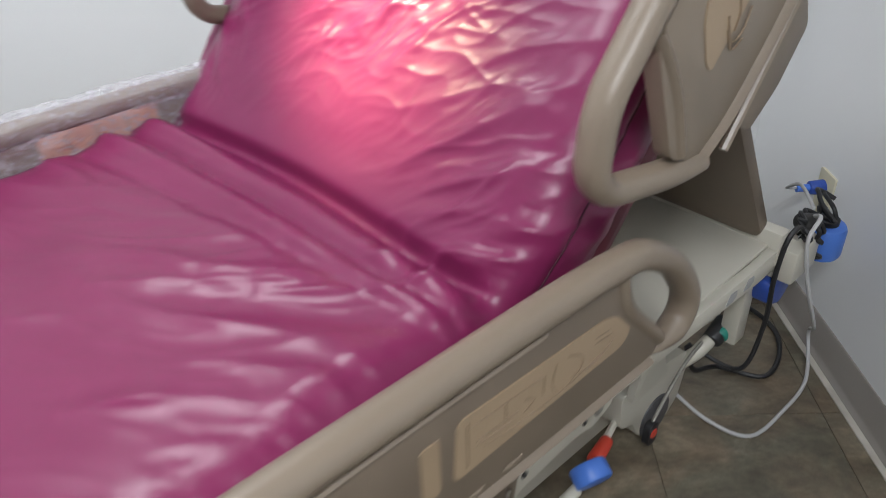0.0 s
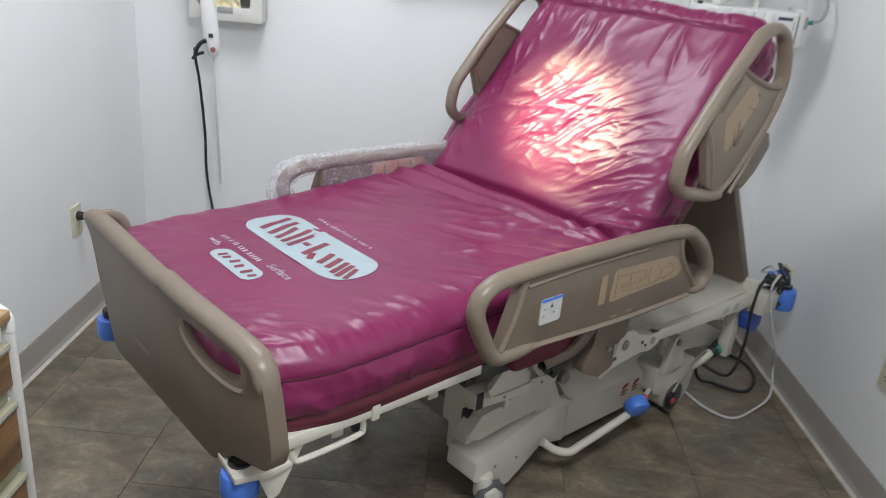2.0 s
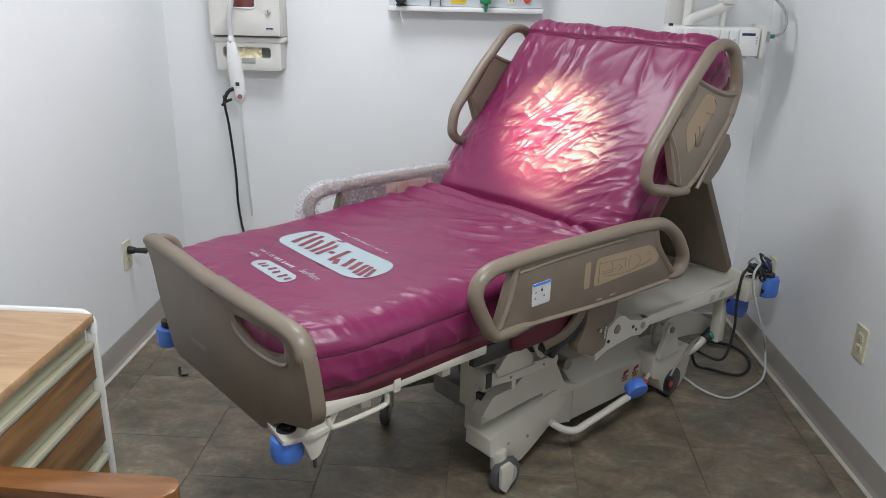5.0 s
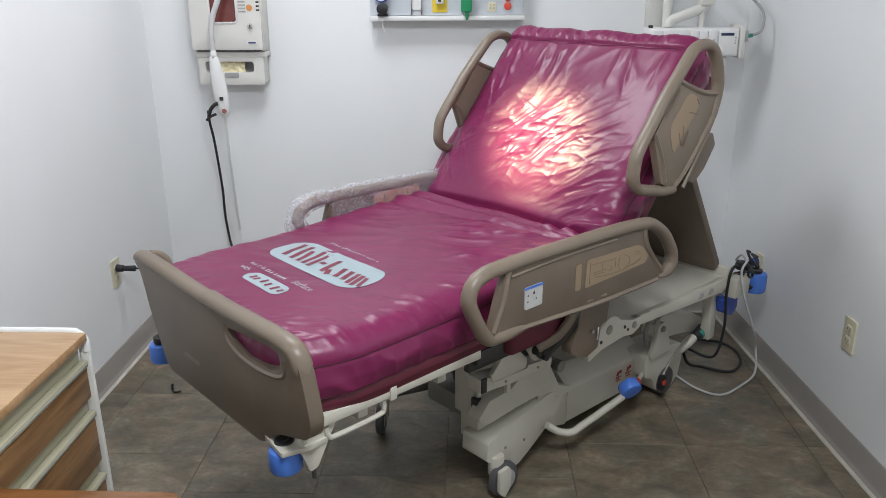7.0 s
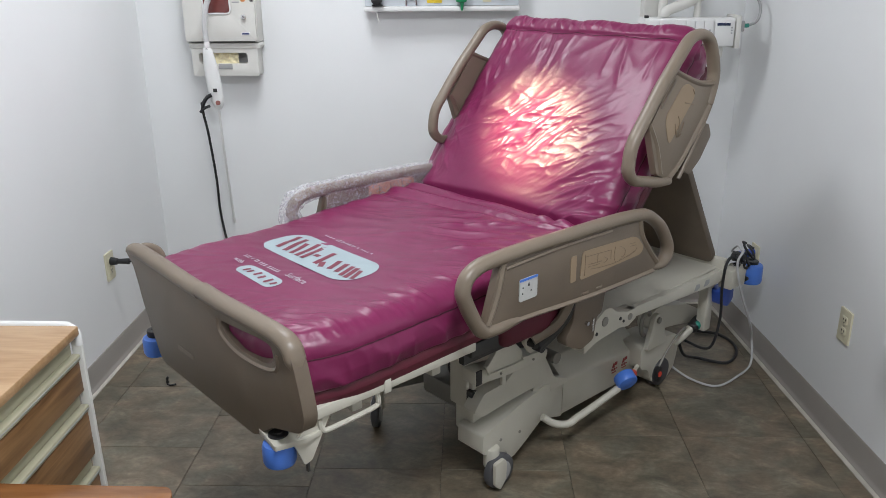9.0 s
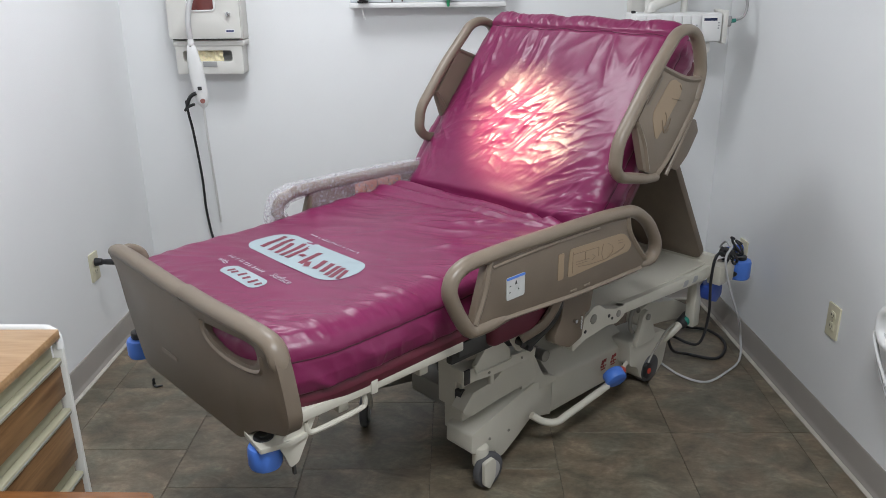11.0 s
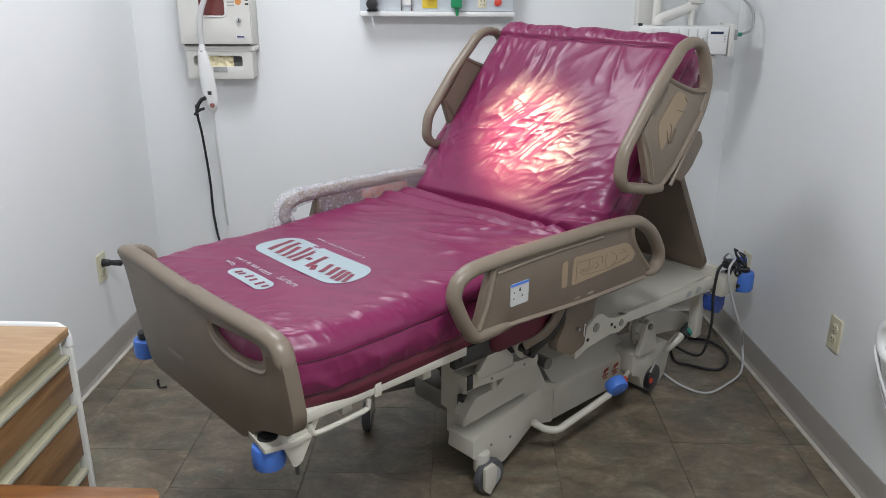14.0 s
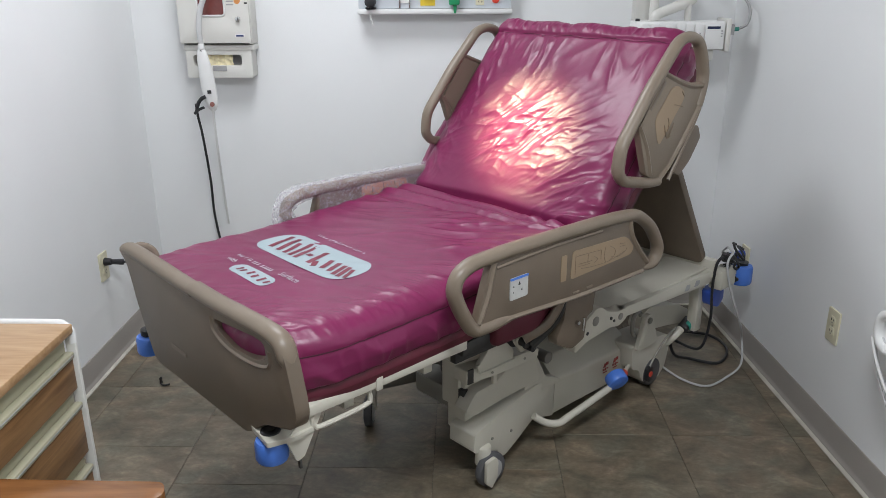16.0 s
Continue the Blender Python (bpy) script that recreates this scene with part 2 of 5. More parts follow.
def cyl(bm, a, b, r, r2=None, seg=24, bevel=0.0):
    a, b = Vector(a), Vector(b)
    d = b - a
    m = Matrix.Translation((a + b) / 2) @ d.to_track_quat("Z", "Y").to_matrix().to_4x4()
    out = bmesh.ops.create_cone(bm, cap_ends=True, segments=seg, radius1=r, radius2=r if r2 is None else r2, depth=d.length, matrix=m)
    if bevel:
        es = [e for v in out["verts"] for e in v.link_edges if any(len(f.verts) > 4 for f in e.link_faces)]
        bmesh.ops.bevel(bm, geom=list(set(es)), offset=bevel, segments=2, affect="EDGES", profile=0.5)
    return bm


def smooth(pts, n=5, closed=False):
    """A Catmull-Rom curve through the points."""
    P = [Vector(p) for p in pts]
    k, out = len(P), []
    for i in range(k if closed else k - 1):
        if closed:
            a, b, c, d = P[i - 1], P[i], P[(i + 1) % k], P[(i + 2) % k]
        else:
            a, b, c, d = P[max(i - 1, 0)], P[i], P[i + 1], P[min(i + 2, k - 1)]
        for j in range(n):
            t = j / n
            out.append(0.5 * (2 * b + (c - a) * t + (2 * a - 5 * b + 4 * c - d) * t * t + (3 * b - a - 3 * c + d) * t ** 3))
    if not closed:
        out.append(P[-1])
    return out


def tube(bm, pts, r, seg=12, closed=False, n=6, up=None, rb=None, taper=None):
    """A round or oval bar along a smooth line. up: the plane's normal for a flat line."""
    P = smooth(pts, n, closed) if n > 1 else [Vector(p) for p in pts]
    k = len(P)
    rings, last = [], None
    for i, p in enumerate(P):
        if closed:
            t = P[(i + 1) % k] - P[i - 1]
        else:
            t = P[min(i + 1, k - 1)] - P[max(i - 1, 0)]
        t.normalize()
        if up is not None:
            n1 = Vector(up).normalized()
        else:
            n1 = last if last is not None else (Vector((0, 0, 1)) if abs(t.z) < 0.8 else Vector((1, 0, 0)))
        n1 = (n1 - t * n1.dot(t)).normalized()
        last = n1
        n2 = t.cross(n1)
        s = taper(i / (k - 1)) if taper else 1.0
        rings.append([bm.verts.new(p + n1 * math.cos(a) * (rb or r) * s + n2 * math.sin(a) * r * s) for a in [2 * math.pi * j / seg for j in range(seg)]])
    for i in range(k if closed else k - 1):
        A, B = rings[i], rings[(i + 1) % k]
        for j in range(seg):
            bm.faces.new((A[j], A[(j + 1) % seg], B[(j + 1) % seg], B[j]))
    if not closed:
        bm.faces.new(rings[0])
        bm.faces.new(rings[-1][::-1])
    return bm


def tubed(pts, r, **k):
    return tube(bmesh.new(), pts, r, **k)


def plate(outline, place, thick, holes=(), bevel=0.0, bm=None):
    """A slab with the outline (and holes) given in its own plane; place(a, b, c) puts a point of it, c into its thickness."""
    b2 = bmesh.new()
    edges = []
    for loop in (outline, *holes):
        vs = [b2.verts.new((p[0], p[1], 0)) for p in loop]
        edges += [b2.edges.new((vs[i], vs[(i + 1) % len(vs)])) for i in range(len(vs))]
    bmesh.ops.triangle_fill(b2, edges=edges, use_beauty=True)
    out = bmesh.ops.extrude_face_region(b2, geom=list(b2.faces))
    for v in out["geom"]:
        if isinstance(v, bmesh.types.BMVert):
            v.co.z = thick
    bmesh.ops.recalc_face_normals(b2, faces=b2.faces)
    if bevel:
        es = [e for e in b2.edges if len(e.link_faces) == 2 and e.calc_face_angle(0) > radians(60) and abs(e.verts[0].co.z - e.verts[1].co.z) < 1e-6]
        bmesh.ops.bevel(b2, geom=es, offset=bevel, segments=2, affect="EDGES", profile=0.5, clamp_overlap=True)
    for v in b2.verts:
        v.co = Vector(place(*v.co))
    if bm is None:
        return b2
    tmp = bpy.data.meshes.new("tmp")
    b2.to_mesh(tmp)
    b2.free()
    bm.from_mesh(tmp)
    bpy.data.meshes.remove(tmp)
    return bm


def rounded(a0, b0, a1, b1, r, n=5):
    """A rectangle with round corners."""
    out = []
    for cx, cy, start in ((a1 - r, b1 - r, 0), (a0 + r, b1 - r, 90), (a0 + r, b0 + r, 180), (a1 - r, b0 + r, 270)):
        for i in range(n + 1):
            t = radians(start + 90 * i / n)
            out.append((cx + r * math.cos(t), cy + r * math.sin(t)))
    return out


def fillet(pts, r, n=4, closed=True):
    """Corners of a line of 2D points rounded by about r."""
    out, k = [], len(pts)
    for i in range(k):
        if not closed and i in (0, k - 1):
            out.append(pts[i])
            continue
        p, a, b = Vector(pts[i]), Vector(pts[i - 1]), Vector(pts[(i + 1) % k])
        ra = min(r, (a - p).length * 0.45, (b - p).length * 0.45)
        q0, q1 = p + (a - p).normalized() * ra, p + (b - p).normalized() * ra
        for j in range(n + 1):
            t = j / n
            out.append(tuple((1 - t) ** 2 * q0 + 2 * t * (1 - t) * p + t * t * q1))
    return out


# ---------- the room ----------
XL, XR, YB, YF = -1.632, 1.045, 2.035, -3.4
# the east wall stands a little askew: it closes in towards the head of the bed
EAST_TURN, EAST_Y = 3.2, 0.75
EAST = pose(XR, EAST_Y, 0, 0, 0, EAST_TURN)
XS = 1.42


def east_x(y):
    return XR - math.tan(radians(EAST_TURN)) * (y - EAST_Y)


def wall(name, lo, hi, label):
    return tagged(part(name, boxed(lo, hi), M_WALL), label, "wall", kind="structure")


wall("wall_north", (XL - 0.12, YB, 0), (XR + 0.12, YB + 0.12, CEIL), "white painted wall behind the head of the bed")
wall("wall_east", (0, YF - EAST_Y - 0.02, 0), (0.12, YB - EAST_Y, CEIL), "white painted side wall with wall outlets").matrix_basis = EAST
wall("wall_west", (XL - 0.12, YF, 0), (XL, YB, CEIL), "white painted side wall with one outlet")
wall("wall_south", (XL - 0.12, YF - 0.12, 0), (XS, YF, CEIL), "plain white wall closing the room")
tagged(part("ceiling", boxed((XL - 0.12, YF - 0.12, CEIL), (XS, YB + 0.12, CEIL + 0.1)), M_CEIL), "white acoustic ceiling", "ceiling", kind="structure")
floor = tagged(part("floor", boxed((XL - 0.1, YF - 0.1, -0.12), (XS, YB + 0.1, -0.0035)), M_JOINT), "floor of square brown-grey slate-look vinyl tiles", "floor", kind="structure")


def cove(name, a, b, inward):
    """A vinyl cove base: an upright strip that curves out into a small toe, with a pale line along the floor."""
    a, b, w = Vector(a), Vector(b), Vector(inward)
    prof = [(0, 0.0), (0.018, 0.0), (0.016, 0.004), (0.010, 0.009), (0.007, 0.018), (0.0055, 0.094), (0.003, 0.098), (0, 0.098)]
    bm = bmesh.new()
    rings = [[bm.verts.new(p + w * o + Vector((0, 0, z))) for o, z in prof] for p in (a, b)]
    for j in range(len(prof)):
        bm.faces.new((rings[0][j], rings[0][(j + 1) % len(prof)], rings[1][(j + 1) % len(prof)], rings[1][j]))
    bm.faces.new(rings[0])
    bm.faces.new(rings[1][::-1])
    base = tagged(part(name, bm, M_COVE), "taupe vinyl cove base along the wall", "baseboard", kind="structure")
    lo = [min(a[i] + w[i] * o, b[i] + w[i] * o) for i in range(2) for o in (0.0185,)]
    hi = [max(a[i] + w[i] * o, b[i] + w[i] * o) for i in range(2) for o in (0.034,)]
    for i in range(2):
        if lo[i] > hi[i]:
            lo[i], hi[i] = hi[i], lo[i]
    part("toe_line", boxed((lo[0], lo[1], -0.002), (hi[0], hi[1], 0.0035)), M_CAULK, base, "pale strip where the cove base meets the floor")
    return base


cove("baseboard_east", (0, YF - EAST_Y, 0), (0, YB - EAST_Y - 0.002, 0), (-1, 0, 0)).matrix_basis = EAST
cove("baseboard_west", (XL, YF, 0), (XL, YB, 0), (1, 0, 0))
cove("baseboard_north", (XL + 0.036, YB, 0), (east_x(YB) - 0.04, YB, 0), (0, -1, 0))


def troffer(x, y):
    t = thing("ceiling_light", "square white ceiling troffer with a pale diffuser", "ceiling light", pose(x, y, CEIL), group="ceiling lights")
    bm = bmesh.new()
    for lo, hi in (((-0.305, -0.305, -0.025), (-0.28, 0.305, 0)), ((0.28, -0.305, -0.025), (0.305, 0.305, 0)), ((-0.28, -0.305, -0.025), (0.28, -0.28, 0)), ((-0.28, 0.28, -0.025), (0.28, 0.305, 0))):
        box(bm, lo, hi)
    part("frame", bm, M_OFFW, t)
    part("diffuser", boxed((-0.28, -0.28, -0.02), (0.28, 0.28, -0.008)), M_GLOW, t, "glowing diffuser panel")


for tx, ty, w in TROFFERS:
    troffer(tx, ty)


# ---------- mattress ----------
TOP_LINE = [(-0.445, 0.762), (-0.40, 0.766), (-0.30, 0.768), (-0.1, 0.772), (0.1, 0.778), (0.3, 0.788), (0.45, 0.796), (0.54, 0.798), (0.585, 0.800), (0.622, 0.826), (0.665, 0.880), (0.72, 0.946), (0.82, 1.066), (0.92, 1.186), (1.0, 1.282), (1.035, 1.322), (1.062, 1.338), (1.092, 1.332), (1.112, 1.312)]
STATION = smooth([(a, 0, b) for a, b in TOP_LINE], 24)
_acc = [0.0]
for i in range(1, len(STATION)):
    _acc.append(_acc[-1] + (STATION[i] - STATION[i - 1]).length)
S_LEN = _acc[-1]
_su, _sz, _ss = np.array([p.x for p in STATION]), np.array([p.z for p in STATION]), np.array(_acc)
S_BEND = float(np.interp(0.590, _su, _ss))
S_TOP = float(np.interp(1.062, _su, _ss))
HALF = 0.402
MAT_MID = 0.773


def top_point(s):
    """The point of the top line at s along it, and its upward normal, in the bed's u and z."""
    u, z = np.interp(s, _ss, _su), np.interp(s, _ss, _sz)
    u0, z0 = np.interp(s - 0.012, _ss, _su), np.interp(s - 0.012, _ss, _sz)
    u1, z1 = np.interp(s + 0.012, _ss, _su), np.interp(s + 0.012, _ss, _sz)
    d = math.hypot(u1 - u0, z1 - z0)
    return float(u), float(z), -(z1 - z0) / d, (u1 - u0) / d


def bell(x, w):
    return math.exp(-(x / w) ** 2)


NS, NA, NT = 900, 480, 70
_GS, _GA = np.meshgrid(np.linspace(0, S_LEN, NS), np.linspace(-0.44, 0.44, NA), indexing="ij")
RELIEF = np.zeros((NS, NA))


def perlin(x, y, seed):
    """Gradient noise over arrays, about -0.7 to 0.7."""
    g = np.random.RandomState(seed).uniform(0, 2 * math.pi, (256, 256))
    xi, yi = np.floor(x).astype(int), np.floor(y).astype(int)
    fx, fy = x - xi, y - yi

    def corner(dx, dy):
        t = g[(xi + dx) % 256, (yi + dy) % 256]
        return np.cos(t) * (fx - dx) + np.sin(t) * (fy - dy)
    u, v = fx ** 3 * (fx * (fx * 6 - 15) + 10), fy ** 3 * (fy * (fy * 6 - 15) + 10)
    a = corner(0, 0) * (1 - u) + corner(1, 0) * u
    b = corner(0, 1) * (1 - u) + corner(1, 1) * u
    return a * (1 - v) + b * v


def folds(p, q, turn, gap, length, seed, sharp=2.0, warp=0.35):
    """Wandering pleats over the plane p, q: crests `gap` apart and about `length` long, turned from p towards q."""
    c, k = math.cos(radians(turn)), math.sin(radians(turn))
    x, y = p * c + q * k, q * c - p * k
    y = y + warp * gap * 2 * perlin(x / (gap * 3) + 7, y / (gap * 3), seed + 50)
    r = np.sqrt((perlin(x / length, y / gap, seed) * 2.0) ** 2 + 0.01)
    return np.exp(-1.3 * sharp * r) - 0.35


def hump(x, w):
    return np.exp(-(x / w) ** 2)


def step(x, w):
    return 1 / (1 + np.exp(-np.clip(x / w, -40, 40)))


def crease(s0, a0, turn, half, width, high, lean=2.5, bow=0.0):
    """One pleat of the cover: a sharp crest, steep on one side, dying out at both ends. turn is in degrees from the line along the bed towards the near side."""
    c, k = math.cos(radians(turn)), math.sin(radians(turn))
    x = (_GS - s0) * c - (_GA - a0) * k
    y = (_GS - s0) * k + (_GA - a0) * c
    y = y + bow * (x * x - half * half * 0.5) / half
    along = np.clip(1 - (x / half) ** 2, 0, 1)
    wid = np.where(y > 0, width, width * lean)
    RELIEF[:] += high * along * np.exp(-np.sqrt((y / wid) ** 2 + 0.05) + 0.22) * (0.8 + 0.2 * np.sin(x * 60 + s0 * 50))


def shape_cover():
    S, A, near = _GS, _GA, -_GA
    bend = S_BEND + 0.008 * np.sin(A * 7 + 1) - 0.02 * A
    q = S - bend
    seat, back = step(-(q + 0.08), 0.03), step(q - 0.05, 0.02)
    H = 0.0045 * perlin(S * 3, A * 4, 1) + 0.002 * perlin(S * 9, A * 10, 2)
    # the bend: one deep valley and two rolls of slack cover before it
    H -= 0.026 * hump(q, 0.012)
    H += 0.013 * hump(q + 0.036, 0.017) * (0.8 + 0.7 * perlin(A * 5, S * 3, 3))
    H -= 0.012 * hump(q + 0.066 + 0.03 * A, 0.008) * np.clip(0.75 + A, 0, 1)
    H += 0.009 * hump(q + 0.094 + 0.06 * A, 0.016)
    H -= 0.006 * hump(q + 0.125 + 0.12 * A, 0.011) * np.clip(0.9 + A, 0, 1)
    H += 0.003 * hump(q - 0.040, 0.025)
    # crumpled skin in the middle of the backrest
    mid = hump(q - 0.29, 0.15) * (0.30 + 0.70 * hump(A - 0.03, 0.24))
    H += back * mid * (0.0080 * folds(S, near, 50, 0.066, 0.24, 10, 2.2, 0.45) + 0.0036 * folds(S, near, 34, 0.032, 0.11, 11, 2.0, 0.6) + 0.0032 * folds(S, near, 84, 0.038, 0.10, 12, 2.0, 0.6))
    H += back * mid * 0.0008 * folds(S, near, 52, 0.014, 0.06, 13, 1.6)
    # slower draws over all of the backrest, and a fan from the near end of the bend
    H += back * 0.0045 * folds(S, near, 42, 0.13, 0.40, 14, 1.8) + back * 0.0006 * folds(S, near, 30, 0.045, 0.20, 19, 2.0) * (0.4 + 0.6 * step(near - 0.05, 0.05) + 0.5 * step(-near - 0.22, 0.03))
    fan = hump(q - 0.10, 0.11) * hump(near - 0.31, 0.15)
    H += back * fan * (0.018 * folds(S, near, 60, 0.065, 0.26, 15, 2.2) + 0.0060 * folds(S, near, 50, 0.030, 0.12, 16, 2.0))
    H += back * hump(near + 0.34, 0.07) * (0.008 * folds(S, near, -22, 0.05, 0.17, 17, 2.0) + 0.003 * folds(S, near, -10, 0.022, 0.08, 18))
    # gathers hanging from the stitched seam, and puckers on the rolled top
    hang = hump(S - (S_TOP - 0.125), 0.070)
    H += hang * (0.0080 * folds(S, near, 3, 0.060, 0.26, 20, 2.2) + 0.0020 * folds(S, near, -5, 0.026, 0.12, 21, 2.0)) * np.clip(0.5 + 2.4 * perlin(A * 6, S * 2, 22), 0.05, 1.5)
    H -= 0.007 * hump(S - (S_TOP - 0.058), 0.006)
    roll = hump(S - (S_TOP - 0.02), 0.035)
    H += roll * (0.004 + 0.0050 * folds(S, near, 8, 0.045, 0.10, 23, 1.6) + 0.002 * folds(S, near, -20, 0.016, 0.04, 24))
    H += step(S - S_TOP + 0.045, 0.012) * (0.014 * perlin(A * 5, S * 2, 25) + 0.006 * perlin(A * 15, S * 6, 26))
    H -= back * 0.034 * np.clip((A - 0.27) / 0.12, 0, 1) ** 2 * hump(q - 0.20, 0.20)
    # the seat: long slack draws before the bend, thinning towards the foot
    lane = hump(q + 0.17, 0.15)
    H += seat * lane * (0.0160 * folds(S, near, 62, 0.090, 0.50, 130, 2.0, 0.3) + 0.0045 * folds(S, near, 54, 0.050, 0.30, 131, 1.8)) * (0.55 + 0.45 * step(near + 0.1, 0.08))
    H += seat * lane * step(near - 0.02, 0.06) * 0.0035 * folds(S, near, 46, 0.046, 0.24, 132, 1.8)
    H += seat * (0.0045 * folds(S, near, 70, 0.14, 0.45, 33, 1.6) + 0.0012 * folds(S, near, 58, 0.050, 0.22, 38, 1.8))
    # puckers pulled over the near top edge by its welt, and over the far one
    edge = hump(near - 0.375, 0.075) * step(0.10 - q, 0.03)
    H += edge * (0.0110 * folds(S, near, 62, 0.058, 0.22, 34, 2.2) + 0.0042 * folds(S, near, 56, 0.030, 0.12, 35, 2.0) + 0.0016 * folds(S, near, 74, 0.014, 0.07, 39)) * (0.75 + 0.9 * perlin(S * 4, A * 2, 40))
    H += hump(near + 0.37, 0.05) * seat * 0.004 * folds(S, near, 84, 0.06, 0.14, 36, 2.0)
    # folds gathered towards the near foot corner
    H += hump(S - 0.06, 0.10) * hump(near - 0.30, 0.13) * (0.0150 * folds(S, near, 40, 0.050, 0.24, 37, 2.2) + 0.005 * folds(S, near, 52, 0.026, 0.12, 41))
    H += hump(S - 0.04, 0.05) * 0.004 * folds(S, near, 20, 0.05, 0.12, 42)
    # the bunch at the near end of the bend
    H += hump(q + 0.01, 0.06) * hump(near - 0.31, 0.10) * (0.024 * folds(S, near, 58, 0.060, 0.30, 143, 2.0) + 0.004 * folds(S, near, 70, 0.034, 0.16, 144))
    RELIEF[:] += H


shape_cover()
# single pulls that stand out on the seat and the backrest
for s0, a0, turn, half, width, high, lean in ((-0.245, -0.07, 47, 0.10, 0.020, 0.0095, 0.5), (-0.170, -0.15, 50, 0.08, 0.014, 0.0080, 0.5), (-0.345, -0.245, 43, 0.10, 0.020, 0.0100, 0.5), (-0.125, -0.23, 50, 0.09, 0.014, 0.0085, 0.5), (-0.42, 0.02, 40, 0.13, 0.024, 0.0045, 0.6)):
    crease(S_BEND + s0, a0, turn, half, width, high, lean, 0.06)
for a0, half, high in ((0.285, 0.11, 0.0070), (0.175, 0.07, 0.0045), (0.045, 0.065, 0.0045), (-0.15, 0.095, 0.0060), (-0.205, 0.12, 0.0070), (-0.31, 0.10, 0.005)):
    crease(S_TOP - 0.062 - half * 0.72, a0, 12 * math.sin(a0 * 40), half, 0.009, high, 1.6, 0.05)

# the side walls: a pinched welt, a soft belly below it, and slanting pulls
_WS, _WT = np.meshgrid(np.linspace(0, S_LEN, NS), np.linspace(0, 0.16, NT), indexing="ij")


def side_relief(seed, deep):
    low = step(_WT - 0.060, 0.004)
    H = -0.0022 * hump(_WT - 0.054, 0.005) + 0.006 * low * np.sin(np.clip((_WT - 0.054) / 0.10, 0, 1) * math.pi) - 0.010 * np.clip((_WT - 0.10) / 0.06, 0, 1)
    H += deep * np.clip((_WT - 0.056) / 0.03, 0, 1) * (0.014 * folds(_WS, _WT, 56, 0.11, 0.26, seed, 1.6) + 0.0050 * folds(_WS, _WT, 66, 0.050, 0.18, seed + 1, 1.8))
    H += 0.0040 * hump(_WT - 0.046, 0.024) * folds(_WS, _WT, 66, 0.038, 0.14, seed + 2, 1.8)
    return H


SIDE_NEAR, SIDE_FAR = side_relief(70, 1.0), side_relief(80, 1.5)


def sample(grid, f, g):
    i, j = min(max(f, 0), 1) * (grid.shape[0] - 1.001), min(max(g, 0), 1) * (grid.shape[1] - 1.001)
    m, n = int(i), int(j)
    f, g = i - m, j - n
    return float((grid[m, n] * (1 - f) + grid[m + 1, n] * f) * (1 - g) + (grid[m, n + 1] * (1 - f) + grid[m + 1, n + 1] * f) * g)


def swell(s, a):
    """How far the cover stands out of its plain shape at s along the mattress and a across it (from the middle, far side plus)."""
    return sample(RELIEF, s / S_LEN, (a + 0.44) / 0.88)


def half_width(s):
    w = HALF - 0.045 * bell(s, 0.10) ** 1.0
    w -= 0.012 * bell(s - S_BEND, 0.06) + 0.02 * bell(s, 0.05)
    return w


def mat_point(s, a, d=0.0):
    """A point on the top of the mattress, d above it."""
    u, z, nu, nz = top_point(s)
    h = swell(s, a) + d
    return Vector((u + nu * h, MAT_MID + a, z + nz * h))


def mattress_body(depth0, depth1, grow, rough, n_s=420, m=130, rh=0.070):
    """A long cushion bent along the top line; its section is a rectangle with round edges."""
    bm = bmesh.new()
    rings = []
    for i in range(n_s + 1):
        f = i / n_s
        s = S_LEN * f
        u, z, nu, nz = top_point(s)
        w = half_width(s) + grow
        endf = min(1.0, min(s, S_LEN - s) / 0.04)
        endk = math.sqrt(max(0.0, 1 - (1 - endf) ** 2))
        w -= 0.03 * (1 - endk)
        t0, t1 = depth0 + (0.035 * (1 - endk) if depth0 < 0.01 else 0), depth1 - 0.02 * (1 - endk)
        rr = min(0.052, (t1 - t0) * 0.45)
        sec = []
        for j in range(m + 1):
            sec.append((-w + rh + (2 * w - 2 * rh) * j / m, t0, 0, 1))
        for side in (1, -1):
            arc = []
            for j in range(1, 13):
                t = math.pi / 2 * j / 12
                arc.append((side * (w - rh + rh * math.sin(t)), t0 + rr - rr * math.cos(t), side * math.sin(t) ** 2, math.cos(t)))
            for j in range(1, 25):
                arc.append((side * (w - 0.008 * j / 24), t0 + rr + (t1 - t0 - rr - 0.008) * j / 24, side, 0))
            arc.append((side * (w - 0.02), t1, side * 0.7, -0.7))
            if side == 1:
                sec += arc
            else:
                left = arc[::-1]
        for j in range(1, 10):
            sec.append((w * (1 - 2 * j / 10), t1, 0, -1))
        sec += left
        ring = []
        for a, t, oa, ot in sec:
            h = 0.0
            spill = (0.042 if rough else 0.0) * bell(s - S_BEND - 0.20, 0.20) * max(0.0, (a - 0.2) / 0.2)
            if rough and ot > -0.5:
                h = swell(s, a)
                if abs(oa) > 0.3:
                    k = abs(oa)
                    side_h = sample(SIDE_NEAR if oa < 0 else SIDE_FAR, s / S_LEN, t / 0.16)
                    h = h * (1 - k) + side_h * k
            ring.append(bm.verts.new((u - nu * t + nu * h * ot, MAT_MID + a + spill + h * oa, z - nz * t + nz * h * ot)))
        rings.append(ring)
    k = len(rings[0])
    for i in range(n_s):
        A, B = rings[i], rings[i + 1]
        for j in range(k):
            bm.faces.new((A[j], A[(j + 1) % k], B[(j + 1) % k], B[j]))
    bm.faces.new(rings[0])
    bm.faces.new(rings[-1][::-1])
    return bm


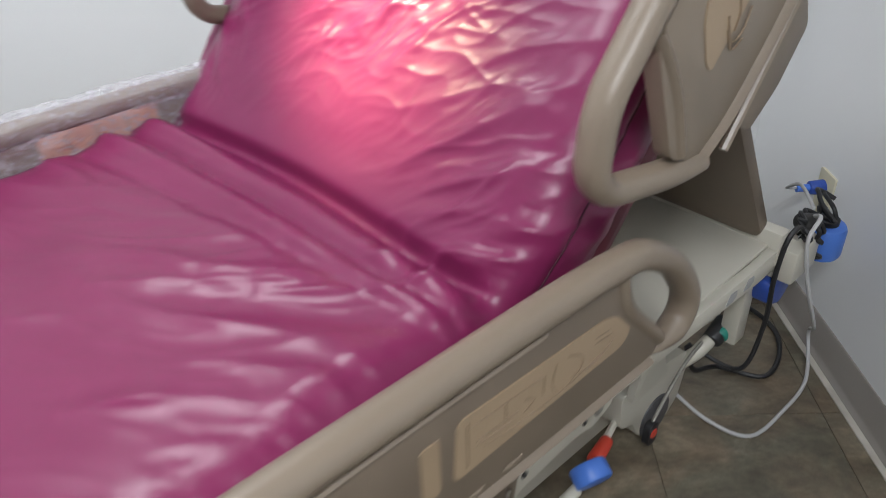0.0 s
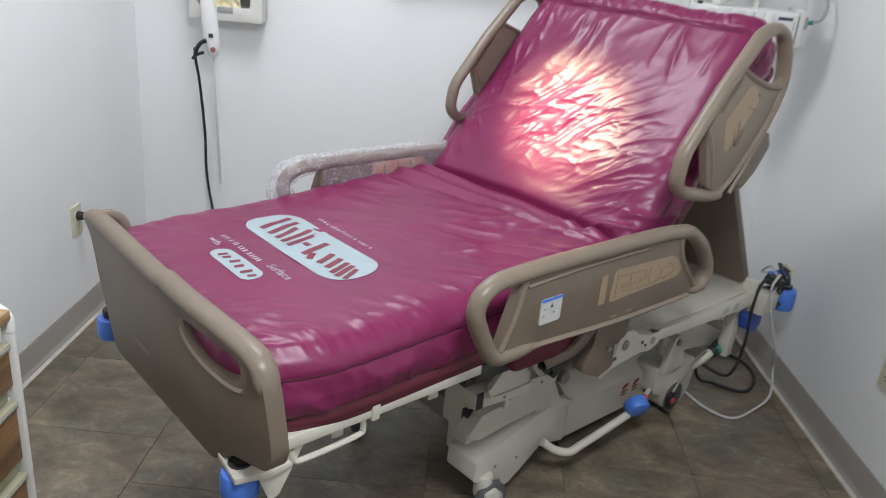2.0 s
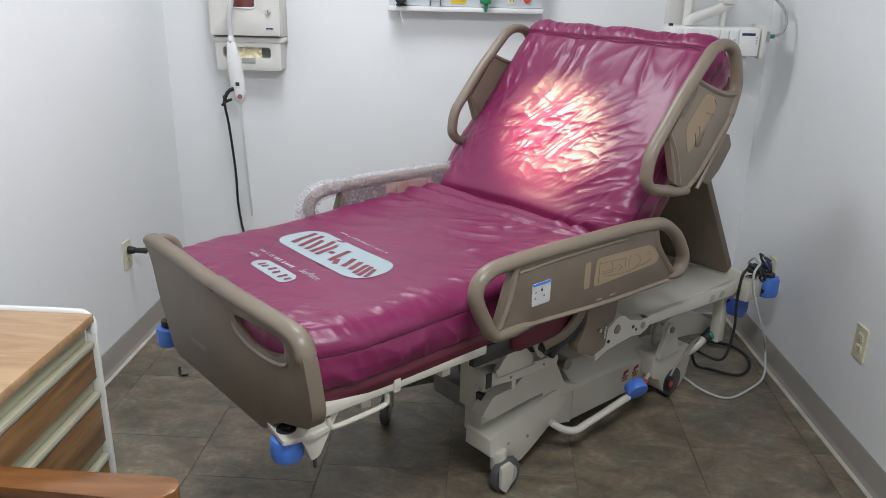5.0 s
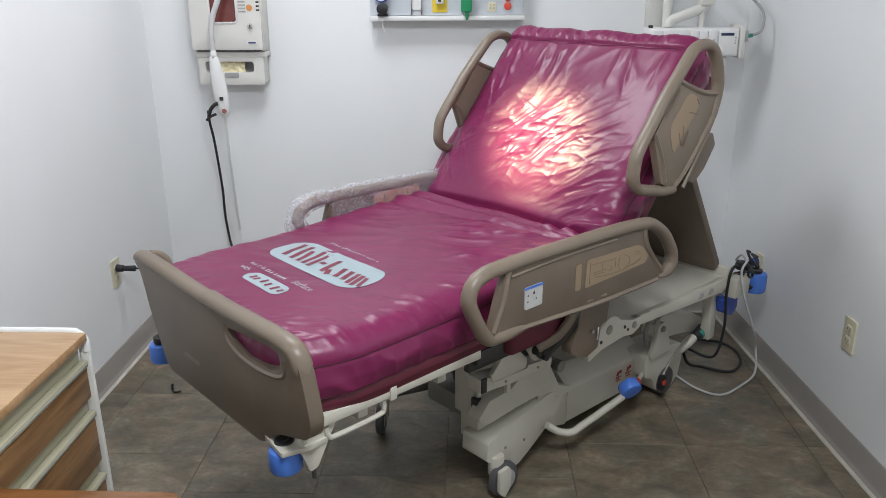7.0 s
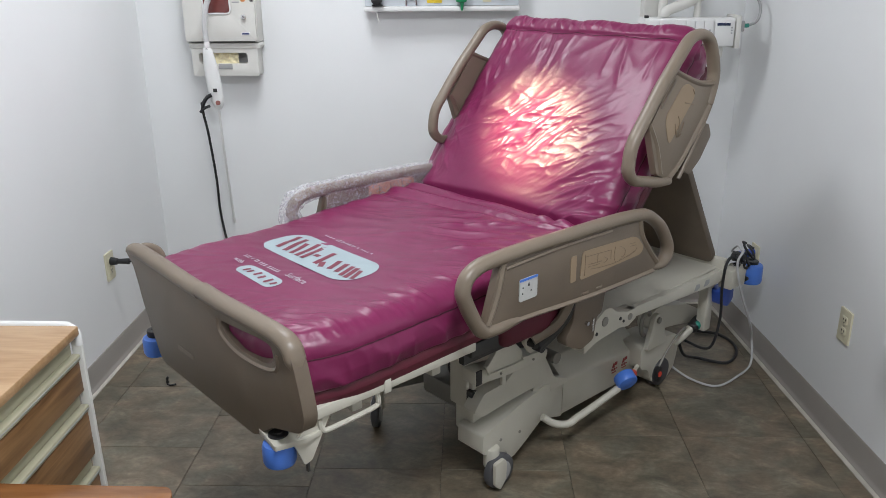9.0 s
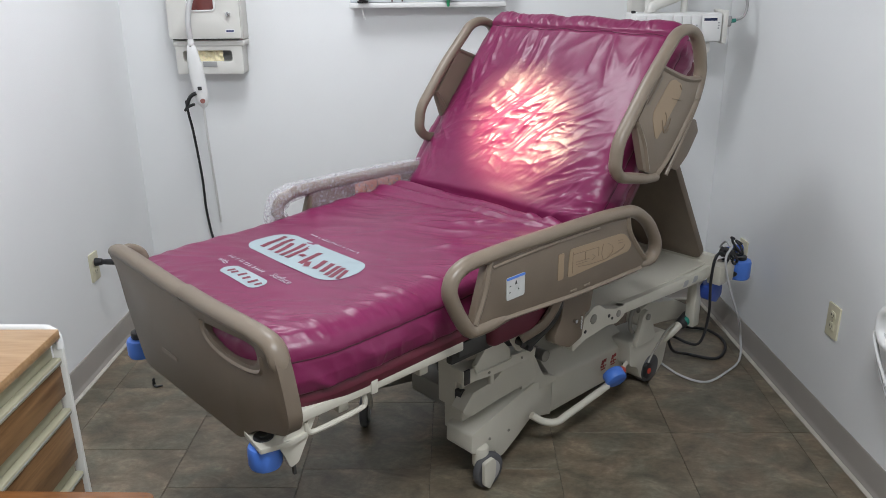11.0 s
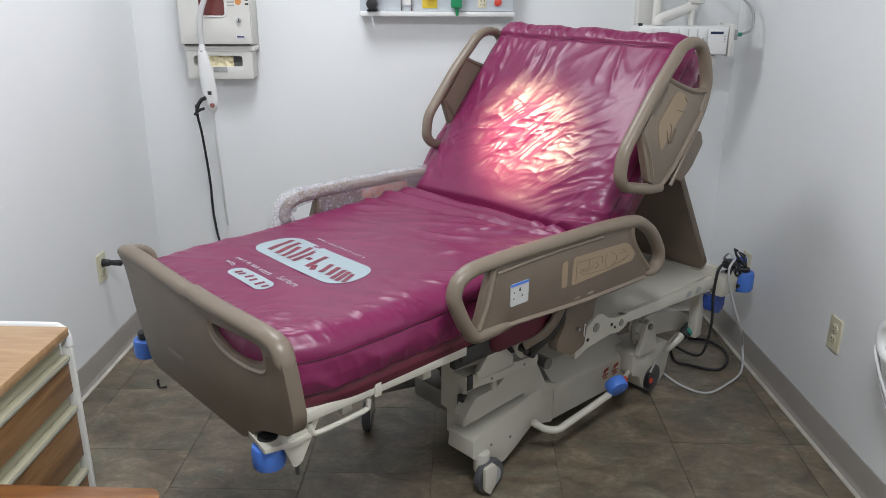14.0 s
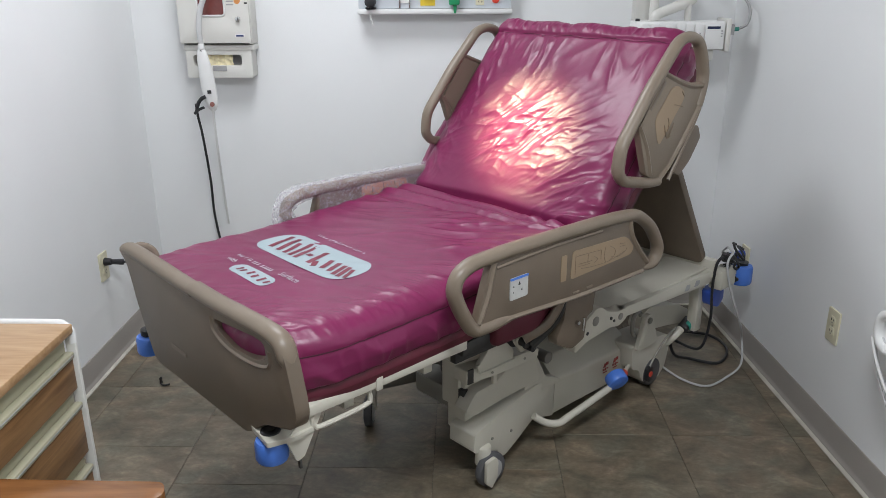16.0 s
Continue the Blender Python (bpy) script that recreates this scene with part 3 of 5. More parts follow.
OFF = Vector((-0.6, -BED_MID, 0))
RAIL_SHIFT = [Vector((0, 0, 0))]


def shift_rail(side):
    """The rails of the far side sit a little nearer the head and lower than those of the near side."""
    RAIL_SHIFT[0] = Vector((0.075, -0.025, -0.012)) if side > 0 else Vector((0, 0, 0))



def bp(name, bm, material, parent, label="", sharp=40):
    """A part given in the bed's own u, v and height."""
    return part(name, bm, material, parent, label, sharp, OFF + RAIL_SHIFT[0])


mattress = thing("mattress", "glossy maroon vinyl hospital mattress, wrinkled, head end raised", "mattress", BED_BASE)
cover = bp("cover", mattress_body(0.0, 0.143, 0.0, True, n_s=760, m=210), M_VINYL, mattress, sharp=180)
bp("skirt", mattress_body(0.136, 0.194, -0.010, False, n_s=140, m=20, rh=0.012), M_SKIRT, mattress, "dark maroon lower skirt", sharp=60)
# side seam, a welt just under the top edge
for side in (-1, 1):
    pts = []
    for i in range(240):
        s = 0.03 + (S_LEN - 0.06) * i / 239
        u, z, nu, nz = top_point(s)
        h = 0.054
        pts.append((u - nu * h, MAT_MID + side * (half_width(s) - 0.0008 + sample(SIDE_NEAR if side < 0 else SIDE_FAR, s / S_LEN, 0.054 / 0.16)), z - nz * h))
    bp("welt", tubed(pts, 0.0022, seg=6, n=1), M_SEAM, mattress, "dark stitched welt")
pts = [mat_point(S_TOP - 0.060 + 0.004 * math.sin(i * 0.21), -0.345 + 0.69 * i / 120, 0.0) for i in range(121)]
bp("top_seam", tubed(pts, 0.0014, seg=5, n=1), M_SEAM, mattress, "stitched seam below the top edge")


def s_at(u):
    return float(np.interp(u, _su, _ss))


def print_patch(outline, lift, centre):
    """A printed shape lying on the mattress: outline in (u, v)."""
    bm = bmesh.new()
    n, rings = len(outline), []
    for f in (1.0, 0.86, 0.72, 0.58, 0.44, 0.3, 0.15):
        ring = []
        for p in outline:
            u, v = centre[0] + (p[0] - centre[0]) * f, centre[1] + (p[1] - centre[1]) * f
            ring.append(bm.verts.new(mat_point(s_at(u), v - MAT_MID, lift)))
        rings.append(ring)
    for A, B in zip(rings, rings[1:]):
        for j in range(n):
            bm.faces.new((A[j], A[(j + 1) % n], B[(j + 1) % n], B[j]))
    bm.faces.new(rings[-1])
    return bm


def print_bar(u0, v0, u1, v1, width, lift):
    """A printed stroke from one point to another."""
    bm = bmesh.new()
    d = Vector((u1 - u0, v1 - v0))
    n = max(2, int(d.length / 0.01))
    w = Vector((-d.y, d.x)).normalized() * width / 2
    last = None
    for i in range(n + 1):
        p = Vector((u0, v0)) + d * i / n
        cur = [bm.verts.new(mat_point(s_at(q.x), q.y - MAT_MID, lift)) for q in (p + w, p - w)]
        if last:
            bm.faces.new((last[0], last[1], cur[1], cur[0]))
        last = cur
    return bm


def sub(outline, n=4):
    out = []
    for i, p in enumerate(outline):
        q = outline[(i + 1) % len(outline)]
        out += [(p[0] + (q[0] - p[0]) * j / n, p[1] + (q[1] - p[1]) * j / n) for j in range(n)]
    return out


# the printed badge: a pale lozenge with maroon strokes, and small pale lines of print round it
LU0, LU1, LV0, LV1 = -0.142, 0.008, 0.590, 1.010
patch = bp("badge", print_patch(sub(rounded(LU0, LV0, LU1, LV1, 0.062, 8), 2), 0.0012, ((LU0 + LU1) / 2, (LV0 + LV1) / 2)), M_PATCH, mattress, "pale blue printed lozenge badge with maroon strokes")


def stroke(v, u0, u1, width=0.014, slant=-0.012):
    bp("badge_stroke", print_bar(u0, v + slant, u1, v - slant, width, 0.0021), M_INK, patch)


for v, lo, hi, w in ((0.955, -0.112, -0.018, 0.017), (0.918, -0.112, -0.018, 0.017), (0.885, -0.112, -0.04, 0.015), (0.858, -0.112, -0.018, 0.015), (0.832, -0.112, -0.018, 0.015),
                     (0.772, -0.112, -0.025, 0.017), (0.742, -0.112, -0.085, 0.017), (0.712, -0.105, -0.05, 0.016), (0.680, -0.105, -0.05, 0.016), (0.652, -0.112, -0.05, 0.014), (0.632, -0.112, -0.05, 0.014), (0.612, -0.105, -0.055, 0.012)):
    stroke(v, lo, hi, w)
bp("badge_stroke", print_bar(-0.07, 0.815, -0.07, 0.795, 0.016, 0.0021), M_INK, patch)
rng = random.Random(5)


def small_print(u, v0, v1, high, name):
    """A line of small unreadable print: a run of little strokes."""
    v = v0
    while v > v1:
        w = rng.uniform(0.006, 0.011)
        h = high * rng.choice((0.6, 0.6, 0.62, 1.0))
        bp(name, print_bar(u - high / 2, v, u - high / 2 + h, v, w * 0.62, 0.0014), M_LILAC, mattress)
        v -= w + rng.choice((0.002, 0.002, 0.003, 0.009))


small_print(0.045, 0.925, 0.700, 0.013, "small_print")
small_print(-0.205, 0.945, 0.770, 0.022, "printed_line")


def lettering(text, u, v, size, name):
    """Words printed across the mattress, read from its foot."""
    cu = bpy.data.curves.new(name, "FONT")
    cu.body, cu.size, cu.extrude, cu.resolution_u = text, size, 0.0002, 2
    tmp = bpy.data.objects.new(name, cu)
    me = bpy.data.meshes.new_from_object(tmp)
    bpy.data.objects.remove(tmp)
    bm = bmesh.new()
    bm.from_mesh(me)
    bpy.data.meshes.remove(me)
    for p in bm.verts:
        p.co = mat_point(s_at(u + p.co.y), v - p.co.x - MAT_MID, 0.0014 + p.co.z)
    return bp(name, bm, M_LILAC, mattress)


lettering("Surface", -0.213, 0.742, 0.030, "lettering")
lettering("with", -0.248, 0.945, 0.024, "lettering")
oval = bp("small_badge", print_patch(sub(rounded(-0.285, 0.700, -0.232, 0.880, 0.026, 6), 2), 0.0012, (-0.258, 0.79)), M_PATCH, mattress, "small pale oval printed badge")
for v, lo, hi in ((0.85, -0.27, -0.25), (0.83, -0.27, -0.252), (0.80, -0.268, -0.245), (0.775, -0.27, -0.25), (0.745, -0.272, -0.246), (0.72, -0.268, -0.25)):
    bp("badge_stroke", print_bar(lo, v, hi, v - 0.006, 0.011, 0.0021), M_INK, oval)


# ---------- the bed ----------
bed = thing("hospital_bed", "hospital bed with taupe rails, cream steel frame and raised backrest", "hospital bed", BED_BASE)
RAIL_V = 0.46


def uz(v, side=-1):
    """Places slab points given as (u, height); depth runs inwards from the outer face."""
    return lambda a, b, c: (a, BED_MID + side * (v - c), b)


def lower_rail(side, label):
    v = RAIL_V
    shift_rail(side)
    mid = BED_MID + side * (v - 0.018)
    panel = bp("side_rail", plate(fillet([(0.060, 0.672), (0.118, 0.845), (0.20, 0.858), (0.57, 0.852), (0.690, 0.838), (0.712, 0.772), (0.800, 0.668), (0.775, 0.645), (0.49, 0.650), (0.227, 0.667)], 0.014), uz(v - 0.008, side), 0.022, bevel=0.004), M_TAUPE_D, bed, label)
    rim = [(0.230, 0.668), (0.170, 0.671), (0.095, 0.671), (0.062, 0.678), (0.032, 0.720), (0.006, 0.772), (0.000, 0.800), (0.013, 0.829), (0.046, 0.846), (0.090, 0.851), (0.20, 0.853), (0.325, 0.851), (0.57, 0.846), (0.69, 0.838), (0.745, 0.826), (0.808, 0.785), (0.850, 0.735), (0.866, 0.700), (0.858, 0.668), (0.825, 0.652), (0.78, 0.655)]
    bp("grab_rim", tubed([(a, mid, b) for a, b in rim], 0.0185, rb=0.021, seg=14, n=5, up=(0, 1, 0), taper=lambda f: min(1.0, 0.35 + 9 * f, 0.35 + 9 * (1 - f))), M_TAUPE, panel)
    bp("lower_ridge", tubed([(0.15, mid - side * 0.002, 0.672), (0.227, mid, 0.670), (0.49, mid, 0.653), (0.78, mid, 0.648)], 0.0085, rb=0.018, seg=10, up=(0, 1, 0)), M_TAUPE, panel)
    # raised ledges under the rim and the hinge edge
    bp("ledge", tubed([(0.135, mid + side * 0.006, 0.822), (0.33, mid + side * 0.006, 0.827), (0.56, mid + side * 0.006, 0.823)], 0.005, rb=0.008, seg=8, up=(0, 1, 0)), M_TAUPE, panel)
    bp("hole_edge", tubed([(0.128, mid, 0.838), (0.108, mid, 0.76), (0.076, mid, 0.69)], 0.010, rb=0.016, seg=10, up=(0, 1, 0)), M_TAUPE, panel)
    bp("hole_edge", tubed([(0.695, mid, 0.835), (0.716, mid, 0.768), (0.80, mid, 0.672)], 0.012, rb=0.016, seg=10, up=(0, 1, 0)), M_TAUPE, panel)
    big = fillet([(0.425, 0.713), (0.432, 0.793), (0.665, 0.783), (0.690, 0.773), (0.722, 0.738), (0.708, 0.719)], 0.012)
    lab = bp("control_label", plate(big, uz(v - 0.0065, side), 0.003), M_TAN, panel, "tan control label with line drawings")
    bp("narrow_label", plate(fillet([(0.384, 0.716), (0.384, 0.790), (0.408, 0.790), (0.408, 0.716)], 0.005), uz(v - 0.0065, side), 0.003), M_TAN, panel, "narrow tan label")
    for pts in ([(0.45, 0.775), (0.50, 0.772), (0.56, 0.768)], [(0.47, 0.735), (0.52, 0.728), (0.60, 0.725), (0.68, 0.738)], [(0.61, 0.735), (0.64, 0.728), (0.675, 0.735), (0.685, 0.745)], [(0.50, 0.77), (0.50, 0.745)], [(0.56, 0.768), (0.56, 0.742)], [(0.53, 0.755), (0.545, 0.745), (0.53, 0.738)], [(0.445, 0.782), (0.445, 0.722)], [(0.46, 0.750), (0.52, 0.746)], [(0.46, 0.743), (0.51, 0.740)], [(0.58, 0.772), (0.575, 0.745), (0.585, 0.724)], [(0.60, 0.770), (0.625, 0.755), (0.625, 0.738), (0.60, 0.726)], [(0.65, 0.765), (0.675, 0.762)], [(0.65, 0.757), (0.68, 0.754)]):
        bp("label_line", tubed([(a, BED_MID + side * (v - 0.0064), b) for a, b in pts], 0.0009, seg=5, n=4), M_TANLINE, lab)
    # two release clips along the lower edge
    for u in (0.44, 0.50):
        bp("clip", boxed((u, mid - 0.012, 0.664), (u + 0.03, mid + 0.014, 0.672), 0.003), M_TAUPE, panel)
    return panel, lab


near_rail, near_lab = lower_rail(-1, "taupe plastic lower side rail with moulded grab handles")
far_rail, far_lab = lower_rail(1, "taupe side rail still wrapped in clear plastic film")
shift_rail(-1)
# white sticker; the grey in its colour stands for shade on its upright face
tag = bp("warning_label", plate(rounded(0.183, 0.720, 0.250, 0.780, 0.006), uz(RAIL_V - 0.0055), 0.003), mat("shaded_white_sticker", (0.50, 0.50, 0.48), 0.4, vary=0.08, scale=40), near_rail, "white sticker, greyed for the shade on it, with a thin blue top band")
bp("blue_band", plate(rounded(0.183, 0.774, 0.250, 0.780, 0.002), uz(RAIL_V - 0.0040), 0.002), M_BLUE, tag)
for lo, hi in (((0.213, 0.757), (0.221, 0.767)), ((0.192, 0.739), (0.197, 0.743)), ((0.224, 0.741), (0.229, 0.745)), ((0.193, 0.755), (0.198, 0.759))):
    bp("label_mark", plate([(lo[0], lo[1]), (hi[0], lo[1]), ((lo[0] + hi[0]) / 2, hi[1])], uz(RAIL_V - 0.0045), 0.0015), M_DARKM, tag)
shift_rail(1)
for i in range(3):
    bp("label_fold", tubed([(0.335 + 0.05 * i, BED_MID + (RAIL_V - 0.036), 0.832), (0.345 + 0.05 * i, BED_MID + (RAIL_V - 0.036), 0.742)], 0.0020, seg=5, n=1), M_TANLINE, far_lab)
bp("inner_label", plate(rounded(0.292, 0.735, 0.490, 0.838, 0.006), uz(RAIL_V - 0.0335, 1), 0.002), mat("orange_label", (0.50, 0.25, 0.17), 0.45, vary=0.12, scale=30), far_rail, "orange-brown label strips on the inner face")


def film_sleeve():
    """Crinkled film drawn round the rim of the far rail, loose at its foot end."""
    mid = BED_MID + RAIL_V - 0.018
    path = smooth([(0.06, mid, 0.70), (0.018, mid, 0.735), (-0.006, mid, 0.785), (0.0, mid, 0.825), (0.03, mid, 0.848), (0.085, mid, 0.856), (0.20, mid, 0.857), (0.40, mid, 0.855), (0.60, mid, 0.848), (0.70, mid, 0.838)], 14)
    bm, rings = bmesh.new(), []
    for i, p in enumerate(path):
        t = (path[min(i + 1, len(path) - 1)] - path[max(i - 1, 0)]).normalized()
        n1 = Vector((0, 1, 0))
        n2 = t.cross(n1)
        loose = 0.010 * bell(i / len(path) - 0.2, 0.3)
        ring = []
        for j in range(18):
            a = 2 * math.pi * j / 18
            q = p + n1 * math.cos(a) + n2 * math.sin(a)
            r = 0.025 + loose + (0.005 + loose * 0.6) * noise.noise(Vector((p.x * 30, a * 2.2, p.z * 30)))
            ring.append(bm.verts.new(p + (n1 * math.cos(a) + n2 * math.sin(a)) * r))
        rings.append(ring)
    for A, B in zip(rings, rings[1:]):
        for j in range(18):
            bm.faces.new((A[j], A[(j + 1) % 18], B[(j + 1) % 18], B[j]))
    return bm


def film_sheet():
    """Loose film hanging over the inner face of the far rail."""
    bm = bmesh.new()
    grid = []
    for i in range(60):
        u = 0.11 + 0.55 * i / 59
        grid.append([bm.verts.new((u, BED_MID + RAIL_V - 0.048 + 0.008 * noise.noise(Vector((u * 22, j * 0.45, 3))) + 0.004 * noise.noise(Vector((u * 70, j, 9))), 0.700 + 0.145 * j / 14)) for j in range(15)])
    for A, B in zip(grid, grid[1:]):
        for j in range(14):
            bm.faces.new((A[j], A[j + 1], B[j + 1], B[j]))
    return bm


bp("film_sheet", film_sheet(), M_FILM, far_rail, "crinkled clear plastic film", sharp=25)
bp("film_sleeve", film_sleeve(), M_FILM, far_rail, "crinkled clear plastic film", sharp=25)


shift_rail(-1)


def upper_rail(side):
    v = RAIL_V
    shift_rail(side)
    if side < 0:
        RAIL_SHIFT[0] = Vector((0.014, 0, 0))
    else:
        RAIL_SHIFT[0] = RAIL_SHIFT[0] + Vector((-0.012, 0.006, 0))
    mid = BED_MID + side * (v - 0.018)
    panel = bp("head_rail", plate(fillet([(0.745, 0.945), (0.690, 1.090), (0.800, 1.235), (0.945, 1.185), (1.030, 1.180), (1.005, 1.105), (0.865, 0.965), (0.800, 0.925)], 0.014), uz(v - 0.008, side), 0.022, bevel=0.004), M_TAUPE, bed, "taupe plastic head-end side rail")
    rim = fillet([(0.815, 0.918), (0.765, 0.920), (0.640, 0.946), (0.614, 0.975), (0.622, 1.046), (0.742, 1.190), (0.872, 1.318), (0.925, 1.330), (0.975, 1.316), (1.006, 1.270), (1.026, 1.205), (1.016, 1.160), (1.000, 1.120)], 0.030, n=5, closed=False)
    bp("grab_rim", tubed([(a, mid, b) for a, b in rim], 0.0160, rb=0.020, seg=14, n=1, up=(0, 1, 0)), M_TAUPE, panel)
    bp("hole_edge", tubed([(0.790, mid, 1.238), (0.87, mid, 1.208), (0.945, mid, 1.186), (1.01, mid, 1.18)], 0.010, rb=0.016, seg=10, up=(0, 1, 0)), M_TAUPE, panel)
    bp("hole_edge", tubed([(0.690, mid, 1.10), (0.735, mid, 1.03), (0.765, mid, 0.945)], 0.010, rb=0.016, seg=10, up=(0, 1, 0)), M_TAUPE, panel)
    bp("back_edge", tubed([(1.0, mid, 1.12), (0.93, mid, 1.035), (0.862, mid, 0.962), (0.81, mid, 0.925)], 0.011, rb=0.018, seg=10, up=(0, 1, 0)), M_TAUPE, panel)
    bp("slot", plate(fillet([(0.735, 1.140), (0.798, 1.214), (0.806, 1.208), (0.743, 1.134)], 0.003), uz(v - 0.006, side), 0.004, bevel=0.0012), M_TAUPE_D, panel)
    lab = bp("angle_label", plate(fillet([(0.842, 1.191), (0.870, 1.194), (0.908, 1.174), (0.908, 1.150), (0.797, 1.030), (0.786, 1.040), (0.768, 1.092), (0.770, 1.115)], 0.010), uz(v - 0.0065, side), 0.003), M_TAN, panel, "tan label with a bed-angle drawing")
    for pts in ([(0.895, 1.175), (0.908, 1.160)], [(0.83, 1.105), (0.838, 1.085), (0.832, 1.065)], [(0.815, 1.085), (0.828, 1.055), (0.850, 1.060), (0.862, 1.085)], [(0.818, 1.07), (0.832, 1.045), (0.852, 1.052)], [(0.86, 1.14), (0.905, 1.13)]):
        bp("label_line", tubed([(a, BED_MID + side * (v - 0.006), b) for a, b in pts], 0.0014, seg=5, n=4), M_TANLINE, lab)
    return panel


for side in (-1, 1):
    p = upper_rail(side)
    vv = BED_MID + side * (RAIL_V - 0.02)
    # the hinge block and release lever behind the rail
    bp("hinge_block", plate(fillet([(0.880, 0.940), (0.975, 1.062), (1.015, 1.060), (1.035, 1.020), (0.985, 0.955), (0.930, 0.915)], 0.010), uz(RAIL_V - 0.012, side), 0.045, bevel=0.004), M_TAUPE_D, p, "dark taupe hinge block")
    bp("release_bar", tubed([(0.862, vv - side * -0.012, 0.915), (0.915, vv + side * 0.012, 0.985), (0.975, vv + side * 0.012, 1.065), (1.01, vv + side * 0.010, 1.115)], 0.006, seg=8), M_TAUPE, p)


shift_rail(-1)


def footboard():
    """The tapered foot panel with two hand holes and a bar along the top."""
    def vz(a, b, c):
        return (-0.452 + c - 0.02 * (b - 0.66), BED_MID + 0.014 + a, b)
    loop = [(0.238, 0.508), (0.262, 0.520), (0.300, 0.600), (0.328, 0.662), (0.346, 0.726), (0.362, 0.765), (0.392, 0.785), (0.388, 0.806), (0.345, 0.812), (0.10, 0.804), (-0.156, 0.806), (-0.357, 0.812), (-0.412, 0.806), (-0.440, 0.768), (-0.456, 0.700), (-0.466, 0.645), (-0.448, 0.608), (-0.32, 0.566), (-0.262, 0.520), (-0.235, 0.508)]
    hole = [(-0.134, 0.762), (-0.20, 0.768), (-0.32, 0.780), (-0.362, 0.778), (-0.366, 0.745), (-0.325, 0.724), (-0.223, 0.716), (-0.149, 0.738)]
    outline = fillet(loop, 0.022)
    h2 = fillet(hole, 0.015)
    board = bp("footboard", plate(outline, vz, 0.034, holes=(h2,), bevel=0.009), M_TAUPE_D, bed, "tapered taupe plastic footboard with a hand hole")
    for sgn in (-1,):
        bar = [(0.02, 0.797), (0.12, 0.796), (0.25, 0.800), (0.360, 0.802), (0.408, 0.792), (0.424, 0.765), (0.434, 0.735), (0.446, 0.67)]
        bp("grip", tubed([vz(sgn * a, b, 0.017) for a, b in bar], 0.018, rb=0.024, seg=14, n=5, up=(1, 0, 0), taper=lambda f: min(1.0, (1.02 - f) / 0.30)), M_TAUPE, board)
        lip = [(0.122, 0.764), (0.126, 0.735), (0.16, 0.714), (0.223, 0.704), (0.31, 0.709), (0.372, 0.728), (0.380, 0.765)]
        bp("hole_lip", tubed([vz(sgn * a, b, 0.017) for a, b in lip], 0.010, rb=0.021, seg=10, n=5, up=(1, 0, 0)), M_TAUPE, board)
    bp("top_bar", tubed([vz(a, b, 0.016) for a, b in ((-0.03, 0.793), (0.06, 0.795), (0.20, 0.800), (0.33, 0.803), (0.378, 0.797), (0.384, 0.780))], 0.017, rb=0.023, seg=12, n=5, up=(1, 0, 0), taper=lambda f: min(1.0, (1.02 - f) / 0.22)), M_TAUPE, board)
    bp("end_loop", tubed([(-0.440, BED_MID + 0.385, 0.788), (-0.405, BED_MID + 0.400, 0.792), (-0.375, BED_MID + 0.395, 0.775), (-0.368, BED_MID + 0.385, 0.735), (-0.375, BED_MID + 0.375, 0.68)], 0.014, seg=10), M_TAUPE, board)
    bp("maker_plate", plate(rounded(0.045, 0.592, 0.130, 0.604, 0.004), lambda a, b, c: vz(a, b, -0.0015 + c), 0.002), M_TAUPE, board, "worn grey maker's plate")
    return board


fb = footboard()


def bumper(u, v, z, top, bottom, parent, name="bumper"):
    b = bp(name, cyl(bmesh.new(), (u, v, bottom), (u, v, top), 0.038, seg=28, bevel=0.011), M_BLUE, parent, "round blue plastic wall bumper")
    bp("bumper_hub", cyl(bmesh.new(), (u, v, top), (u, v, top + 0.020), 0.023, seg=20, bevel=0.003), M_BLACK, b, "black hub")
    bp("hub_bolt", cyl(bmesh.new(), (u, v, top + 0.020), (u, v, top + 0.023), 0.010, seg=12), M_DARKM, b)
    return b


for side in (-1, 1):
    v = BED_MID + (-0.298 if side < 0 else 0.415)
    br = bp("corner_bracket", plate(fillet([(-0.40, -0.03), (-0.36, -0.03), (-0.345, 0.05), (-0.41, 0.06)] if side > 0 else [(-0.462, -0.040), (-0.395, -0.058), (-0.345, -0.05), (-0.335, 0.05), (-0.42, 0.10), (-0.450, 0.05)], 0.005), lambda a, b, c, v=v, side=side: (a, v - side * b * 1.0, 0.522 + c + 0.002), 0.012, bevel=0.002), M_CREAM, bed, "cream steel corner bracket")
    bp("bracket_web", plate(fillet([(-0.420, 0.528), (-0.345, 0.585), (-0.315, 0.575), (-0.375, 0.468), (-0.395, 0.462)], 0.006), lambda a, b, c, side=side: (a, BED_MID + side * (0.345 - c), b), 0.006), M_CREAM, br)
    bp("bracket_edge", boxed((-0.388, v + side * 0.042 - 0.004, 0.440), (-0.382, v + side * 0.042 + 0.004, 0.52)), M_DARKM, br)
    bumper(-0.430 if side < 0 else -0.405, v, 0.48, 0.520, 0.462, bed)

